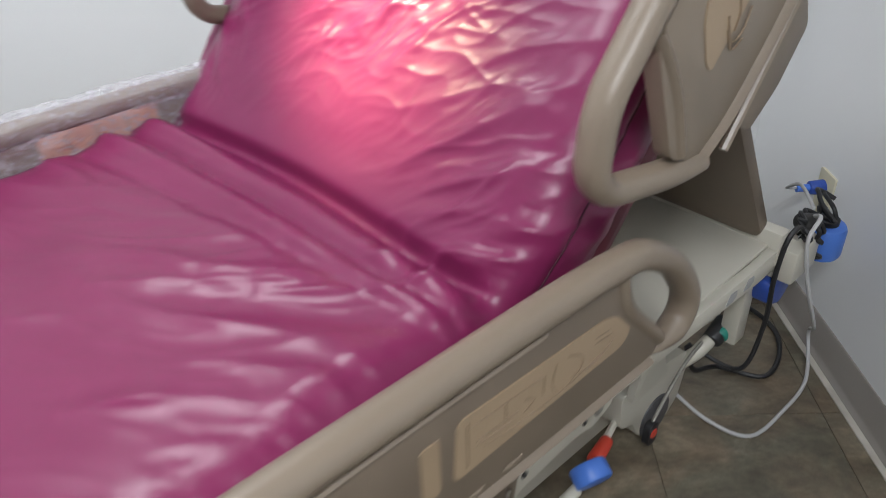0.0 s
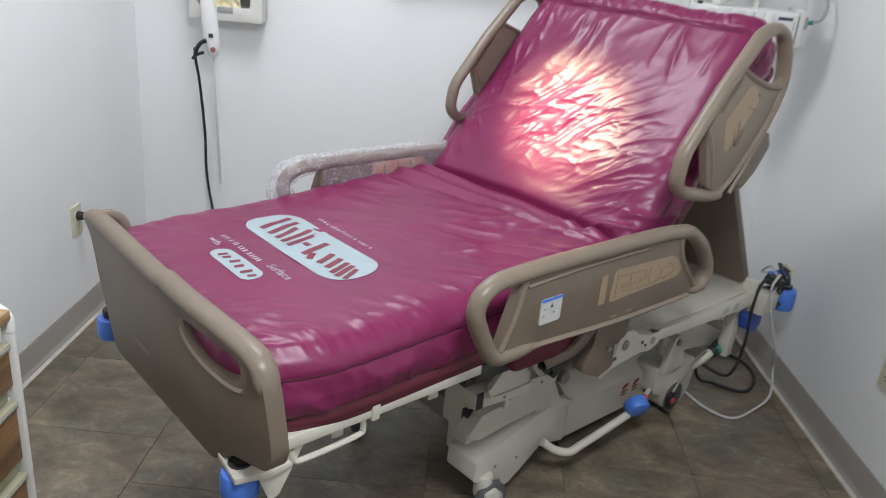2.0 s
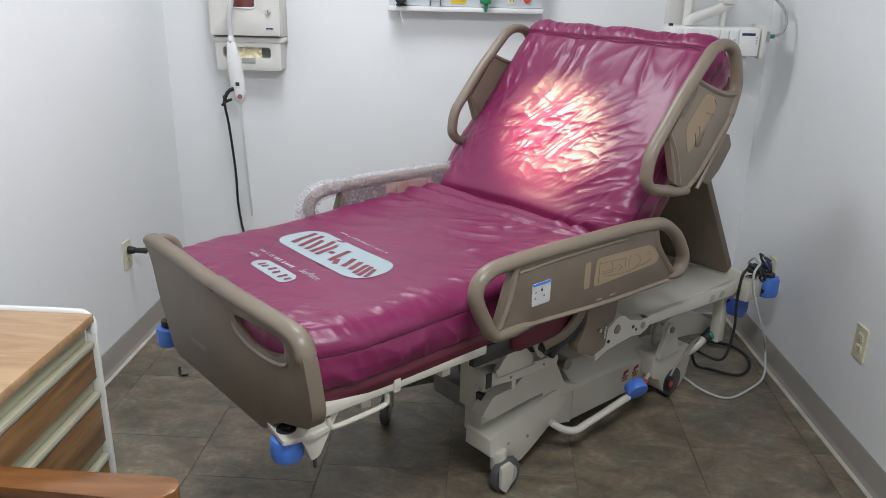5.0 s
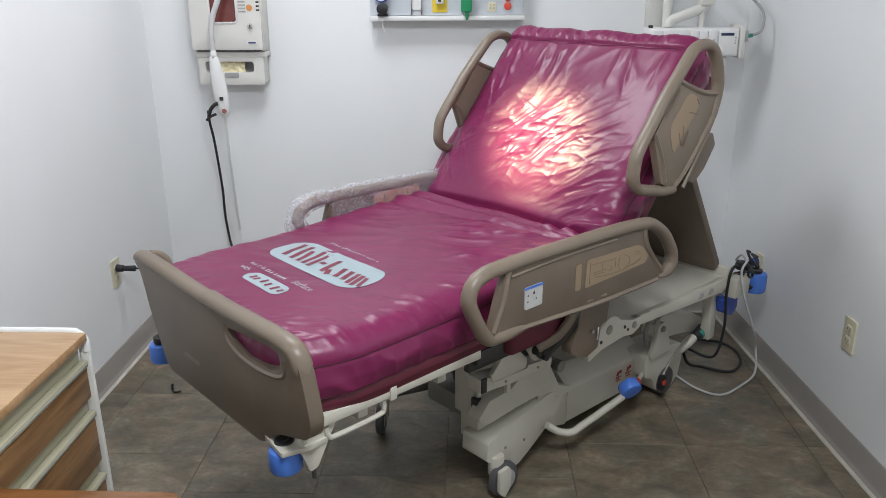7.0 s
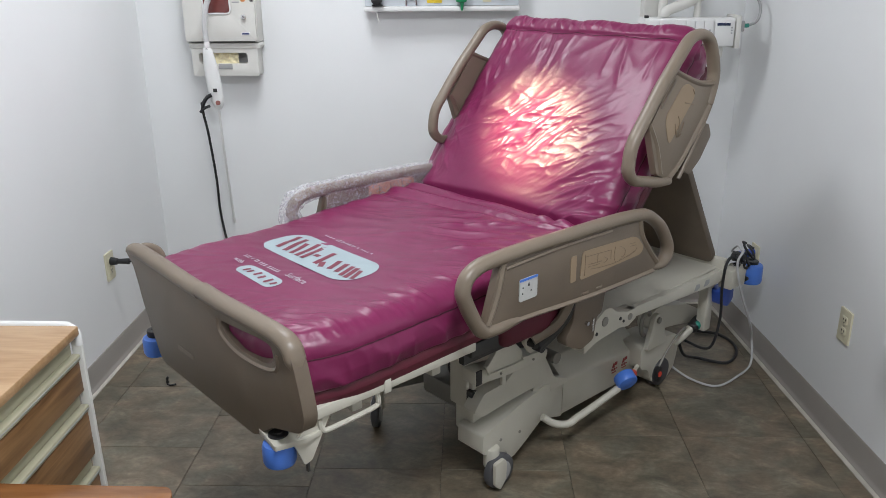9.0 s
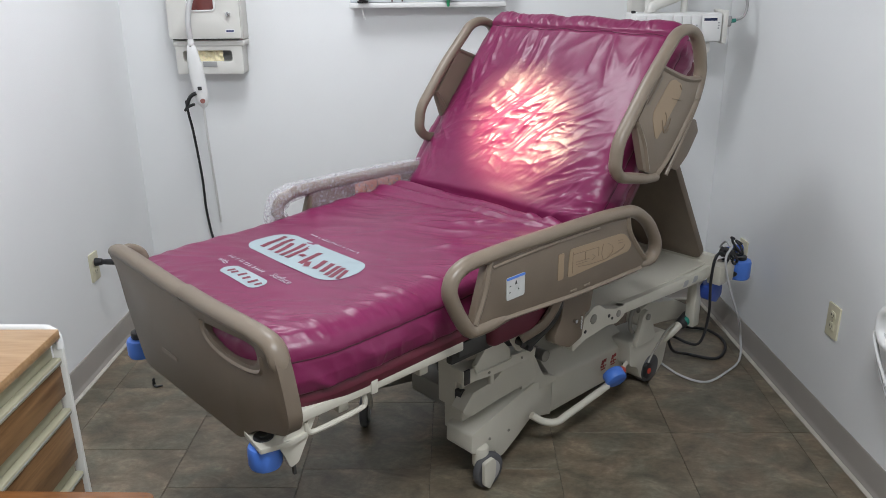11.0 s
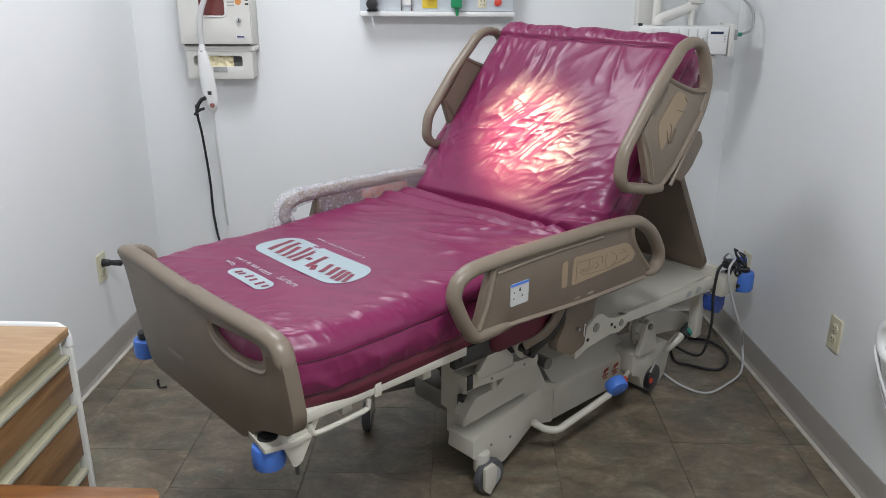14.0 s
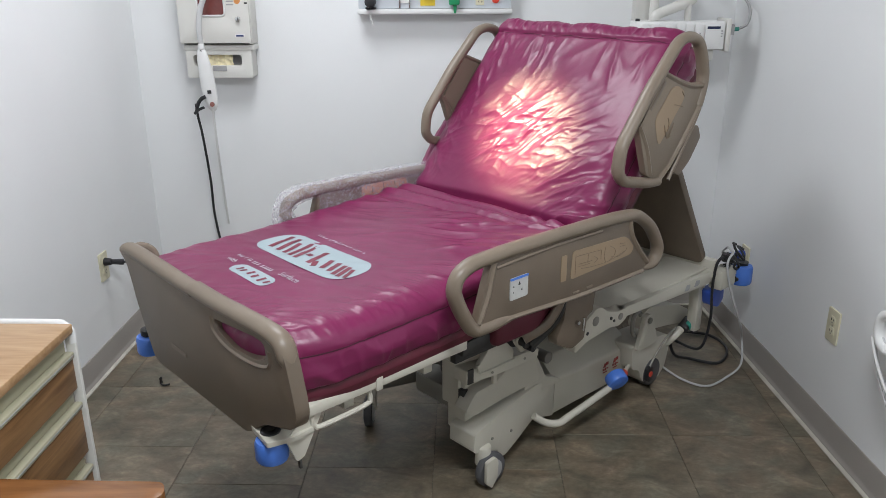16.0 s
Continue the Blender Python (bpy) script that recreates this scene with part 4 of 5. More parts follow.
# foot section frame
for side in (-1, 1):
    v = BED_MID + side * 0.345
    bp("foot_rail", boxed((-0.40, v - 0.012, 0.568), (0.13, v + 0.012, 0.596), 0.004), M_CREAM, bed, "cream enamelled frame rail")
    bp("rail_stop", boxed((-0.175, v - 0.016, 0.562), (-0.155, v + 0.016, 0.600), 0.003), M_CREAM, bed)
    bp("strap_bar", tubed([(-0.35, v - side * 0.0, 0.56), (-0.345, v, 0.535), (-0.32, v, 0.526), (-0.20, v, 0.530), (-0.185, v, 0.545), (-0.188, v, 0.565)], 0.0065, seg=8), M_CREAM, bed, "thin cream strap bar")
bp("foot_deck", boxed((-0.41, BED_MID - 0.33, 0.560), (0.15, BED_MID + 0.33, 0.578), 0.004), M_GREYM, bed)
for u in (-0.25, 0.0):
    bp("cross_bar", boxed((u, BED_MID - 0.33, 0.53), (u + 0.03, BED_MID + 0.33, 0.56), 0.004), M_CREAM, bed)
bp("foot_slide", boxed((-0.36, BED_MID - 0.15, 0.495), (0.2, BED_MID + 0.15, 0.535), 0.006), M_GREYM, bed)

# seat section: deck, folded trays, pivots
# deck coloured near-black to deepen the shade behind the trays
bp("seat_deck", boxed((0.12, BED_MID - 0.35, 0.545), (0.66, BED_MID + 0.35, 0.585), 0.005), M_DARKM, bed)
for side in (-1, 1):
    bp("side_tray", plate(fillet([(0.236, 0.451), (0.294, 0.512), (0.345, 0.500), (0.384, 0.458), (0.381, 0.430), (0.251, 0.432)], 0.010), uz(0.292, side), 0.016, bevel=0.002), M_CREAM, bed, "folded cream steel side tray")
    bp("under_tray", plate(fillet([(0.196, 0.452), (0.36, 0.432), (0.505, 0.420), (0.500, 0.392), (0.33, 0.396), (0.196, 0.410)], 0.006), uz(0.286, side), 0.05, bevel=0.003), M_CREAM, bed)
    bp("tray_lip", tubed([(0.232, BED_MID + side * 0.294, 0.462), (0.238, BED_MID + side * 0.295, 0.444), (0.256, BED_MID + side * 0.295, 0.430), (0.375, BED_MID + side * 0.295, 0.428), (0.386, BED_MID + side * 0.295, 0.440)], 0.004, seg=6), M_CREAM, bed)
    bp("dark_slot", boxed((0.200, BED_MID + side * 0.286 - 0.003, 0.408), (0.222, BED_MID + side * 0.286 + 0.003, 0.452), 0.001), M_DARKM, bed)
    bp("tray_post", boxed((0.318, BED_MID + side * 0.27 - 0.006, 0.36), (0.334, BED_MID + side * 0.27 + 0.006, 0.405), 0.002), M_CREAM, bed)
    for u, z in ((0.300, 0.412), (0.44, 0.408)):
        bp("tray_screw", cyl(bmesh.new(), (u, BED_MID + side * 0.285, z), (u, BED_MID + side * 0.289, z), 0.004, seg=8), M_GREYM, bed)
    # near-black box filling the gap above the tray, standing in for its shade
    bp("gap_shade", boxed((0.14, BED_MID + side * 0.29 - 0.01, 0.50), (0.42, BED_MID + side * 0.29 + 0.01, 0.56)), M_DARKM, bed)
    bp("pivot_bolt", cyl(bmesh.new(), (0.385, BED_MID + side * 0.31, 0.495), (0.385, BED_MID + side * 0.345, 0.495), 0.013, seg=14), M_DARKM, bed)
    bp("pivot_bolt", cyl(bmesh.new(), (0.405, BED_MID + side * 0.31, 0.475), (0.405, BED_MID + side * 0.350, 0.475), 0.011, seg=14), M_BLACK, bed)
    bp("link_plate", plate(fillet([(0.36, 0.50), (0.40, 0.535), (0.43, 0.53), (0.425, 0.465), (0.39, 0.455)], 0.008), uz(0.318, side), 0.012, bevel=0.002), M_CREAM, bed)
    # swing arms that carry the side rail
    arm = bp("rail_arm", plate(fillet([(0.490, 0.640), (0.478, 0.557), (0.450, 0.510), (0.455, 0.485), (0.523, 0.452), (0.578, 0.468), (0.590, 0.540), (0.613, 0.545), (0.628, 0.640)], 0.010), uz(0.398, side), 0.035, bevel=0.005), M_TAUPE_D, bed, "moulded taupe rail arm")
    bp("curved_arm", tubed([(0.455, BED_MID + side * 0.405, 0.645), (0.445, BED_MID + side * 0.395, 0.600), (0.415, BED_MID + side * 0.38, 0.555), (0.360, BED_MID + side * 0.35, 0.520)], 0.017, rb=0.013, seg=10, up=(0, 1, 0)), M_TAUPE, arm)
    bp("dark_link", tubed([(0.48, BED_MID + side * 0.39, 0.63), (0.462, BED_MID + side * 0.38, 0.56), (0.40, BED_MID + side * 0.345, 0.485)], 0.014, seg=8), M_DARKM, arm)
    bp("arm_bolt", cyl(bmesh.new(), (0.535, BED_MID + side * 0.40, 0.535), (0.535, BED_MID + side * 0.410, 0.535), 0.006, seg=12), M_STEEL, arm, "bright bolt head")
    bp("spring", tubed([(0.560, BED_MID + side * 0.408, 0.545), (0.557, BED_MID + side * 0.409, 0.505)], 0.0035, seg=8, n=1), M_STEEL, arm)
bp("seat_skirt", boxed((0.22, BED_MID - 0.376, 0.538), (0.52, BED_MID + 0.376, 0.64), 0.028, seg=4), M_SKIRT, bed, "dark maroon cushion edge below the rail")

# head section of the frame: long side beams and deck
for side in (-1, 1):
    v = BED_MID + side * 0.325
    beam = bp("side_beam", plate(fillet([(0.84, 0.434), (1.36, 0.404), (1.43, 0.406), (1.43, 0.452), (1.34, 0.448), (0.875, 0.466), (0.84, 0.466)], 0.005), uz(0.345, side), 0.020, bevel=0.003), M_CREAM, bed, "cream pressed-steel side beam")
    bp("beam_bracket", plate(fillet([(0.62, 0.470), (0.650, 0.482), (0.700, 0.512), (0.732, 0.508), (0.76, 0.485), (0.822, 0.466), (0.876, 0.466), (0.870, 0.430), (0.827, 0.414), (0.783, 0.423), (0.725, 0.418), (0.66, 0.412), (0.60, 0.390), (0.60, 0.43)], 0.010), uz(0.350, side), 0.045, bevel=0.004), M_CREAM, beam)
    for u, z, r in ((0.700, 0.470, 0.016), (0.782, 0.455, 0.006), (0.800, 0.441, 0.005), (0.835, 0.446, 0.012), (0.66, 0.440, 0.006)):
        bp("beam_hole", cyl(bmesh.new(), (u, v - side * 0.002, z), (u, BED_MID + side * 0.3525, z), r, seg=14, bevel=0.001), M_GREYM if r > 0.01 else M_DARKM, beam)
    for u in (1.235, 1.300):
        bp("beam_print", plate([(u, 0.418), (u + 0.012, 0.440), (u + 0.034, 0.437), (u + 0.036, 0.424), (u + 0.022, 0.417)], uz(0.3465, side), 0.002), M_GREYP, beam)
    bp("head_post", boxed((1.405, BED_MID + side * 0.29 - 0.02, 0.19), (1.450, BED_MID + side * 0.29 + 0.02, 0.415), 0.006), M_CREAM, bed, "cream head-end lift post")
bp("head_deck", boxed((0.82, BED_MID - 0.325, 0.448), (1.44, BED_MID + 0.325, 0.458), 0.003), M_CREAM, bed)
bp("head_cross_bar", boxed((1.42, BED_MID - 0.35, 0.415), (1.455, BED_MID + 0.35, 0.49), 0.006), M_CREAM, bed)
bp("backrest_pan", plate(fillet([(0.0, -0.34), (0.62, -0.34), (0.62, 0.34), (0.0, 0.34)], 0.03), lambda a, b, c: (0.705 + 0.64 * a + 0.768 * (c + 0.185) * 1.0 - 0.06, BED_MID + b, 0.86 + 0.768 * a - 0.64 * (c + 0.185) + 0.06), 0.02, bevel=0.004), M_TAUPE_D, bed, "dark taupe backrest pan")
bp("headboard", plate(fillet([(-0.315, 0.0), (0.315, 0.0), (0.300, 0.66), (-0.300, 0.66)], 0.035), lambda a, b, c: (1.432 - 0.507 * b - c * 0.86, BED_MID + a, 0.485 + 0.862 * b - c * 0.5), 0.028, bevel=0.006), M_TAUPE_D, bed, "dark taupe plastic headboard, leaning against the raised backrest")

# lift linkage
bp("foot_column", boxed((0.300, 0.572, 0.150), (0.375, 0.650, 0.49), 0.006), M_CREAM, bed, "cream lift column housing")
bp("column_sleeve", boxed((0.290, 0.590, 0.24), (0.365, 0.665, 0.535), 0.005), M_CREAM, bed)
# added dark block, not a bed part: imitates the shade below the deck
bp("under_deck_shade", boxed((0.42, BED_MID - 0.10, 0.22), (0.68, BED_MID + 0.08, 0.40), 0.02), M_DARKM, bed, "dark block added for the shade under the deck")
for side in (-1, 1):
    bp("column_guard", plate(fillet([(0.165, 0.535), (0.180, 0.475), (0.215, 0.440), (0.255, 0.43), (0.265, 0.545), (0.21, 0.555)], 0.012), uz(0.235, side), 0.03, bevel=0.004), M_CREAM, bed)
    bp("lift_arm", plate(fillet([(0.262, 0.262), (0.306, 0.312), (0.40, 0.318), (0.50, 0.380), (0.570, 0.360), (0.600, 0.250), (0.419, 0.245), (0.30, 0.235)], 0.012), uz(0.215, side), 0.05, bevel=0.003), M_CREAM, bed, "cream lift arm")
    bp("arm_cover", plate(fillet([(0.54, 0.19), (0.560, 0.318), (0.592, 0.342), (0.650, 0.235), (0.72, 0.205), (0.72, 0.19)], 0.012), uz(0.200, side), 0.03, bevel=0.006), M_CREAM, bed)
    # near-black box painted in as the shade of the recess behind the lift arm
    bp("recess_shade", boxed((0.287, BED_MID + side * 0.17 - 0.012, 0.255), (0.335, BED_MID + side * 0.17 + 0.012, 0.31)), M_DARKM, bed)
    harm = bp("head_lift_arm", plate(fillet([(1.13, 0.265), (1.150, 0.320), (1.200, 0.335), (1.40, 0.285), (1.49, 0.235), (1.48, 0.190), (1.30, 0.225), (1.20, 0.240)], 0.02), uz(0.235, side), 0.05, bevel=0.006), M_CREAM, bed, "cream head-end lift arm")
    bp("clevis", plate(fillet([(1.105, 0.19), (1.145, 0.312), (1.165, 0.322), (1.190, 0.312), (1.235, 0.19)], 0.012), uz(0.255, side), 0.018, bevel=0.003), M_CREAM, harm)
    bp("clevis_pin", cyl(bmesh.new(), (1.166, BED_MID + side * 0.18, 0.297), (1.166, BED_MID + side * 0.262, 0.297), 0.012, seg=14), M_GREYM, harm)
    bp("torsion_ring", tubed([(1.130 + 0.028 * math.cos(t), BED_MID + side * 0.225, 0.285 + 0.048 * math.sin(t)) for t in np.linspace(0.4, 4.6, 9)], 0.008, seg=8), M_GREYM, harm)

# base: flared front legs, centre cover, head-end caster covers
for side in (-1, 1):
    def leg(a, b, c, side=side):
        out = 0.190 + (0.71 - a) * 0.125
        return (a, BED_MID + side * (out - c * (1.0 if a > 0.5 else 0.8)), b)
    lower = [(0.274, 0.192), (0.270, 0.132), (0.305, 0.114), (0.372, 0.085), (0.392, 0.083), (0.402, 0.050), (0.432, 0.044), (0.50, 0.068), (0.585, 0.104), (0.708, 0.060), (0.708, 0.196), (0.60, 0.225), (0.45, 0.215)]
    # far leg: a thin bar, coloured grey instead of cream for under-bed shade
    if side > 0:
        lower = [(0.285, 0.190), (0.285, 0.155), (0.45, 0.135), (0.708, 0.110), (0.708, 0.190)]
    lg = bp("base_leg", plate(fillet(lower, 0.010), leg, 0.135 if side < 0 else 0.03, bevel=0.006), M_CREAM if side < 0 else M_GREYM, bed, "cream base leg cover" if side < 0 else "thin far base leg, grey for the shade under the bed")
    for u, z in ((0.46, 0.12), (0.36, 0.14)):
        q = leg(u, z, 0)
        bp("cover_screw", cyl(bmesh.new(), q, (q[0], q[1] + side * 0.003, q[2]), 0.005, seg=8), M_GREYM, lg)
    su, sv = (0.318, BED_MID - 0.236) if side < 0 else (0.275, BED_MID + 0.262)
    bp("caster_stem", cyl(bmesh.new(), (su, sv, 0.070), (su, sv, 0.135 if side < 0 else 0.165), 0.025 if side < 0 else 0.016, seg=20, bevel=0.004), M_CREAM, bed)
    ca, cd = (Vector((0.330, BED_MID - 0.256, 0.056)), Vector((0, -1, 0))) if side < 0 else (Vector((0.268, BED_MID + 0.275, 0.056)), Vector((0.72, -0.69, 0)))
    cast = bp("caster", cyl(bmesh.new(), ca + cd * 0.014, ca - cd * 0.014, 0.056, seg=32, bevel=0.008), M_TYRE, bed, "grey rubber caster wheel")
    bp("caster_disc", cyl(bmesh.new(), ca + cd * 0.019, ca - cd * 0.019, 0.036, seg=24, bevel=0.003), M_GREYP, cast)
    if side < 0:
        bp("caster_fork", plate(fillet([(0.284, 0.11), (0.284, 0.035), (0.307, 0.012), (0.330, 0.04), (0.334, 0.095), (0.324, 0.115)], 0.008), uz(0.288, side), 0.012, bevel=0.002), M_CREAM, cast)
    pipe = [(0.560, 0.135), (0.595, 0.106), (0.635, 0.097), (0.69, 0.100), (0.78, 0.108), (0.91, 0.122)]
    bar = bp("pedal_bar", tubed([(a, BED_MID + side * (0.23 + 0.045 * min(1, max(0, (a - 0.56) / 0.07))), b) for a, b in pipe], 0.0125, seg=12), M_CREAM, bed, "cream tubular pedal bar")
    v = BED_MID + side * 0.275
    bp("blue_pedal", cyl(bmesh.new(), (0.932, v + side * 0.026, 0.142), (0.944, v - side * 0.008, 0.160), 0.038, seg=26, bevel=0.006), M_BLUE, bar, "round blue brake pedal")
    bp("orange_pedal", cyl(bmesh.new(), (0.990, v - side * 0.02, 0.118), (1.055, v - side * 0.035, 0.118), 0.017, r2=0.014, seg=16, bevel=0.004), M_RED, bar, "orange-red steer pedal")
    bp("pedal_link", tubed([(1.04, v - side * 0.035, 0.115), (1.10, v - side * 0.05, 0.125), (1.13, v - side * 0.06, 0.13)], 0.008, seg=8), M_CREAM, bar)
    bp("link_slot", boxed((1.125, BED_MID + side * 0.190 - 0.003, 0.085), (1.145, BED_MID + side * 0.190 + 0.003, 0.155), 0.002), M_BLACK, bed)
    # head-end caster cover
    cc = bp("caster_cover", plate(fillet([(1.092, 0.206), (1.098, 0.112), (1.150, 0.092), (1.168, 0.045), (1.200, 0.018), (1.285, 0.014), (1.328, 0.050), (1.350, 0.150), (1.330, 0.186), (1.22, 0.202)], 0.018), uz(0.240, side), 0.13, bevel=0.012), M_CREAM, bed, "rounded cream caster cover")
    bp("caster_wheel", cyl(bmesh.new(), (1.235, BED_MID + side * 0.245, 0.056), (1.235, BED_MID + side * 0.205, 0.056), 0.056, seg=28, bevel=0.008), M_TYRE, cc, "grey rubber caster wheel")
    rp = bp("red_pedal", plate(rounded(1.142, 0.058, 1.176, 0.118, 0.014), uz(0.284, side), 0.016, bevel=0.006), M_BLACK, cc, "black pedal pad with an orange dot")
    bp("pedal_dot", cyl(bmesh.new(), (1.159, BED_MID + side * 0.282, 0.090), (1.159, BED_MID + side * 0.2865, 0.090), 0.011, seg=16), M_RED, rp)
    bp("pedal_rod", tubed([(1.16, BED_MID + side * 0.278, 0.12), (1.20, BED_MID + side * 0.275, 0.155), (1.28, BED_MID + side * 0.268, 0.20), (1.345, BED_MID + side * 0.265, 0.215)], 0.004, seg=6), M_GREYM, cc)
    gp = bp("green_pedal_arm", tubed([(1.335, BED_MID + side * 0.23, 0.14), (1.352, BED_MID + side * 0.255, 0.175), (1.395, BED_MID + side * 0.266, 0.205)], 0.016, seg=10), M_CREAM, cc)
    bp("green_pedal", cyl(bmesh.new(), (1.380, BED_MID + side * 0.268, 0.196), (1.440, BED_MID + side * 0.268, 0.222), 0.022, seg=18, bevel=0.008), M_BLACK, gp, "black pedal with a teal cap")
    bp("pedal_cap", cyl(bmesh.new(), (1.397, BED_MID + side * 0.276, 0.205), (1.424, BED_MID + side * 0.276, 0.217), 0.0185, seg=16, bevel=0.004), M_TEAL, gp)
prof = [(0.188, 0.062), (0.190, 0.190), (0.182, 0.200), (0.120, 0.252), (0.0, 0.256)]
loop = prof + [(-a, b) for a, b in prof[-2::-1]]
bp("base_cover", plate(fillet(loop, 0.008), lambda a, b, c: (0.712 + c, BED_MID + a, b * (1 - 0.10 * c / 0.445)), 0.445, bevel=0.004), M_CREAM, bed, "cream moulded base cover")
M_REDINK = mat("red_print", (0.31, 0.05, 0.045), 0.5)
for u in (0.985, 1.045):
    w = bp("red_warning", plate(fillet([(u + 0.004, 0.140), (u + 0.012, 0.158), (u + 0.022, 0.152), (u + 0.018, 0.140)], 0.003), uz(0.1915), 0.0015), M_REDINK, bed, "small red printed warning sign")
    for a0, z0, a1, zb in ((0.020, 0.146, 0.034, 0.158), (0.002, 0.128, 0.012, 0.136), (0.016, 0.126, 0.022, 0.137), (0.026, 0.130, 0.035, 0.134), (0.004, 0.118, 0.030, 0.122)):
        bp("warning_bar", plate([(u + a0, z0), (u + a1, z0), (u + a1, zb), (u + a0, zb)], uz(0.1915), 0.0015), M_REDINK, w)
bp("foot_cross_cover", boxed((0.40, BED_MID - 0.18, 0.125), (0.50, BED_MID + 0.18, 0.20), 0.012), M_GREYM, bed)
bp("mid_cross_tube", cyl(bmesh.new(), (0.66, BED_MID - 0.20, 0.30), (0.66, BED_MID + 0.20, 0.30), 0.02, seg=14), M_GREYM, bed)

# head-end corner: bumper arms, cord wraps
for side in (-1, 1):
    v = BED_MID + side * 0.345
    blk = bp("head_bracket", boxed((1.44, v - 0.035, 0.372), (1.545, v + 0.02, 0.448), 0.006), M_CREAM, bed, "cream head-end corner bracket")
    bp("head_bumper", cyl(bmesh.new(), (1.635, v + side * 0.01, 0.345), (1.635, v + side * 0.01, 0.425), 0.043, seg=28, bevel=0.012), M_BLUE, blk, "round blue plastic wall bumper")
    bp("bumper_arm", boxed((1.52, v - 0.012, 0.395), (1.64, v + 0.012, 0.408), 0.003), M_CREAM, blk)
    bp("bumper_hub", cyl(bmesh.new(), (1.635, v + side * 0.01, 0.425), (1.635, v + side * 0.01, 0.436), 0.024, seg=18), M_BLACK, blk)
    bp("corner_sleeve", plate(fillet([(1.425, 0.365), (1.440, 0.305), (1.50, 0.280), (1.535, 0.305), (1.53, 0.372)], 0.014), uz(0.345, side), 0.04, bevel=0.008), M_NAVY, blk, "deep blue drainage-bag holder")
    bp("socket_tube", cyl(bmesh.new(), (1.49, v, 0.45), (1.585, v, 0.440), 0.010, seg=12), M_STEEL, blk, "chrome socket tube")


# ---------- cords and plugs ----------
def cord(name, pts, r, material, label, n=8):
    return tagged(part(name, tubed(pts, r, seg=8, n=n), material), label, "cord")


def bw(u, v, z):
    return tuple(bed_world(u, v, z))


hooks = thing("coiled_power_cord", "black power cord coiled and hung on the bed's head corner", "cord", BED_BASE)
rr = random.Random(3)
for (u, z) in ((1.50, 0.475), (1.545, 0.46), (1.585, 0.492), (1.60, 0.448), (1.575, 0.395), (1.61, 0.475)):
    pts = []
    for k in range(7):
        t = k / 6 * 4.4 + rr.uniform(0, 1)
        pts.append((u + 0.026 * math.cos(t), 0.385 + 0.02 * math.sin(t * 1.3) + rr.uniform(-0.01, 0.01), z + 0.026 * math.sin(t)))
    bp("coil", tubed(pts, 0.0048, seg=8, n=5), M_BLACK, hooks)
bp("plug_body", cyl(bmesh.new(), (1.50, 0.40, 0.485), (1.545, 0.385, 0.47), 0.018, seg=14, bevel=0.004), M_DARKM, hooks)
cord("hanging_cable", [bw(1.48, 0.38, 0.48), bw(1.455, 0.385, 0.497), bw(1.43, 0.39, 0.47), bw(1.428, 0.395, 0.38), bw(1.45, 0.40, 0.24), bw(1.43, 0.42, 0.12), (0.66, 1.36, 0.12), (0.64, 1.37, 0.13)], 0.0054, M_BLACK, "black cord dropping from the bed corner")
cord("floor_cord", [(0.63, 1.35, 0.14), (0.66, 1.36, 0.06), (0.74, 1.42, 0.012), (0.84, 1.385, 0.009), (0.905, 1.46, 0.009), (0.925, 1.56, 0.009), (0.885, 1.65, 0.010), (0.80, 1.68, 0.010)], 0.0062, M_BLACK, "black power cord looped on the floor")
cord("white_cord", [bw(1.535, 0.39, 0.485), bw(1.49, 0.36, 0.515), bw(1.455, 0.36, 0.475), bw(1.49, 0.35, 0.36), bw(1.58, 0.34, 0.20), (0.955, 1.45, 0.09), (0.93, 1.36, 0.02), (0.85, 1.275, 0.0065), (0.75, 1.20, 0.0065), (0.67, 1.25, 0.0065), (0.61, 1.33, 0.02)], 0.0044, M_CORDW, "pale grey cord hanging to the floor in a loop")


def outlet(name, m, label, plug=False):
    """A duplex wall outlet; its face looks along -y of its pose."""
    o = thing(name, label, "outlet", m)
    part("cover_plate", plate(rounded(-0.035, -0.057, 0.035, 0.057, 0.004), lambda a, b, c: (a, -0.006 + c, b), 0.006, bevel=0.0015), M_IVORY, o)
    for z in (-0.0195, 0.0195):
        r = part("receptacle", plate(rounded(-0.0165, z - 0.014, 0.0165, z + 0.014, 0.008), lambda a, b, c: (a, -0.0085 + c, b), 0.004, bevel=0.001), M_IVORY, o)
        for x, h in ((-0.0065, 0.0045), (0.0065, 0.0038)):
            part("slot", boxed((x - 0.0012, -0.0092, z + 0.001 - h + 0.003), (x + 0.0012, -0.0080, z + h + 0.003)), M_DARKM, r)
        part("ground_hole", cyl(bmesh.new(), (0, -0.0092, z - 0.007), (0, -0.008, z - 0.007), 0.0024, seg=10), M_DARKM, r)
    part("screw", cyl(bmesh.new(), (0, -0.0075, 0), (0, -0.0055, 0), 0.003, seg=10), M_ALU, o)
    return o


Y_PLUG = 1.625
outlet("outlet", pose(east_x(0.898), 0.898, 0.400, 0, 0, EAST_TURN - 90), "ivory duplex outlet on the side wall", )
outlet("outlet", pose(east_x(Y_PLUG), Y_PLUG, 0.372, 0, 0, EAST_TURN - 90), "ivory duplex outlet behind the bed's head corner")
outlet("outlet", pose(XL, 1.430, 0.402, 0, 0, 90), "ivory duplex outlet with a black plug in it")
bp_plug = thing("black_plug", "black round power plug pushed into the wall outlet", "plug", pose(XL, 1.430, 0.4215, 0, 0, 90))
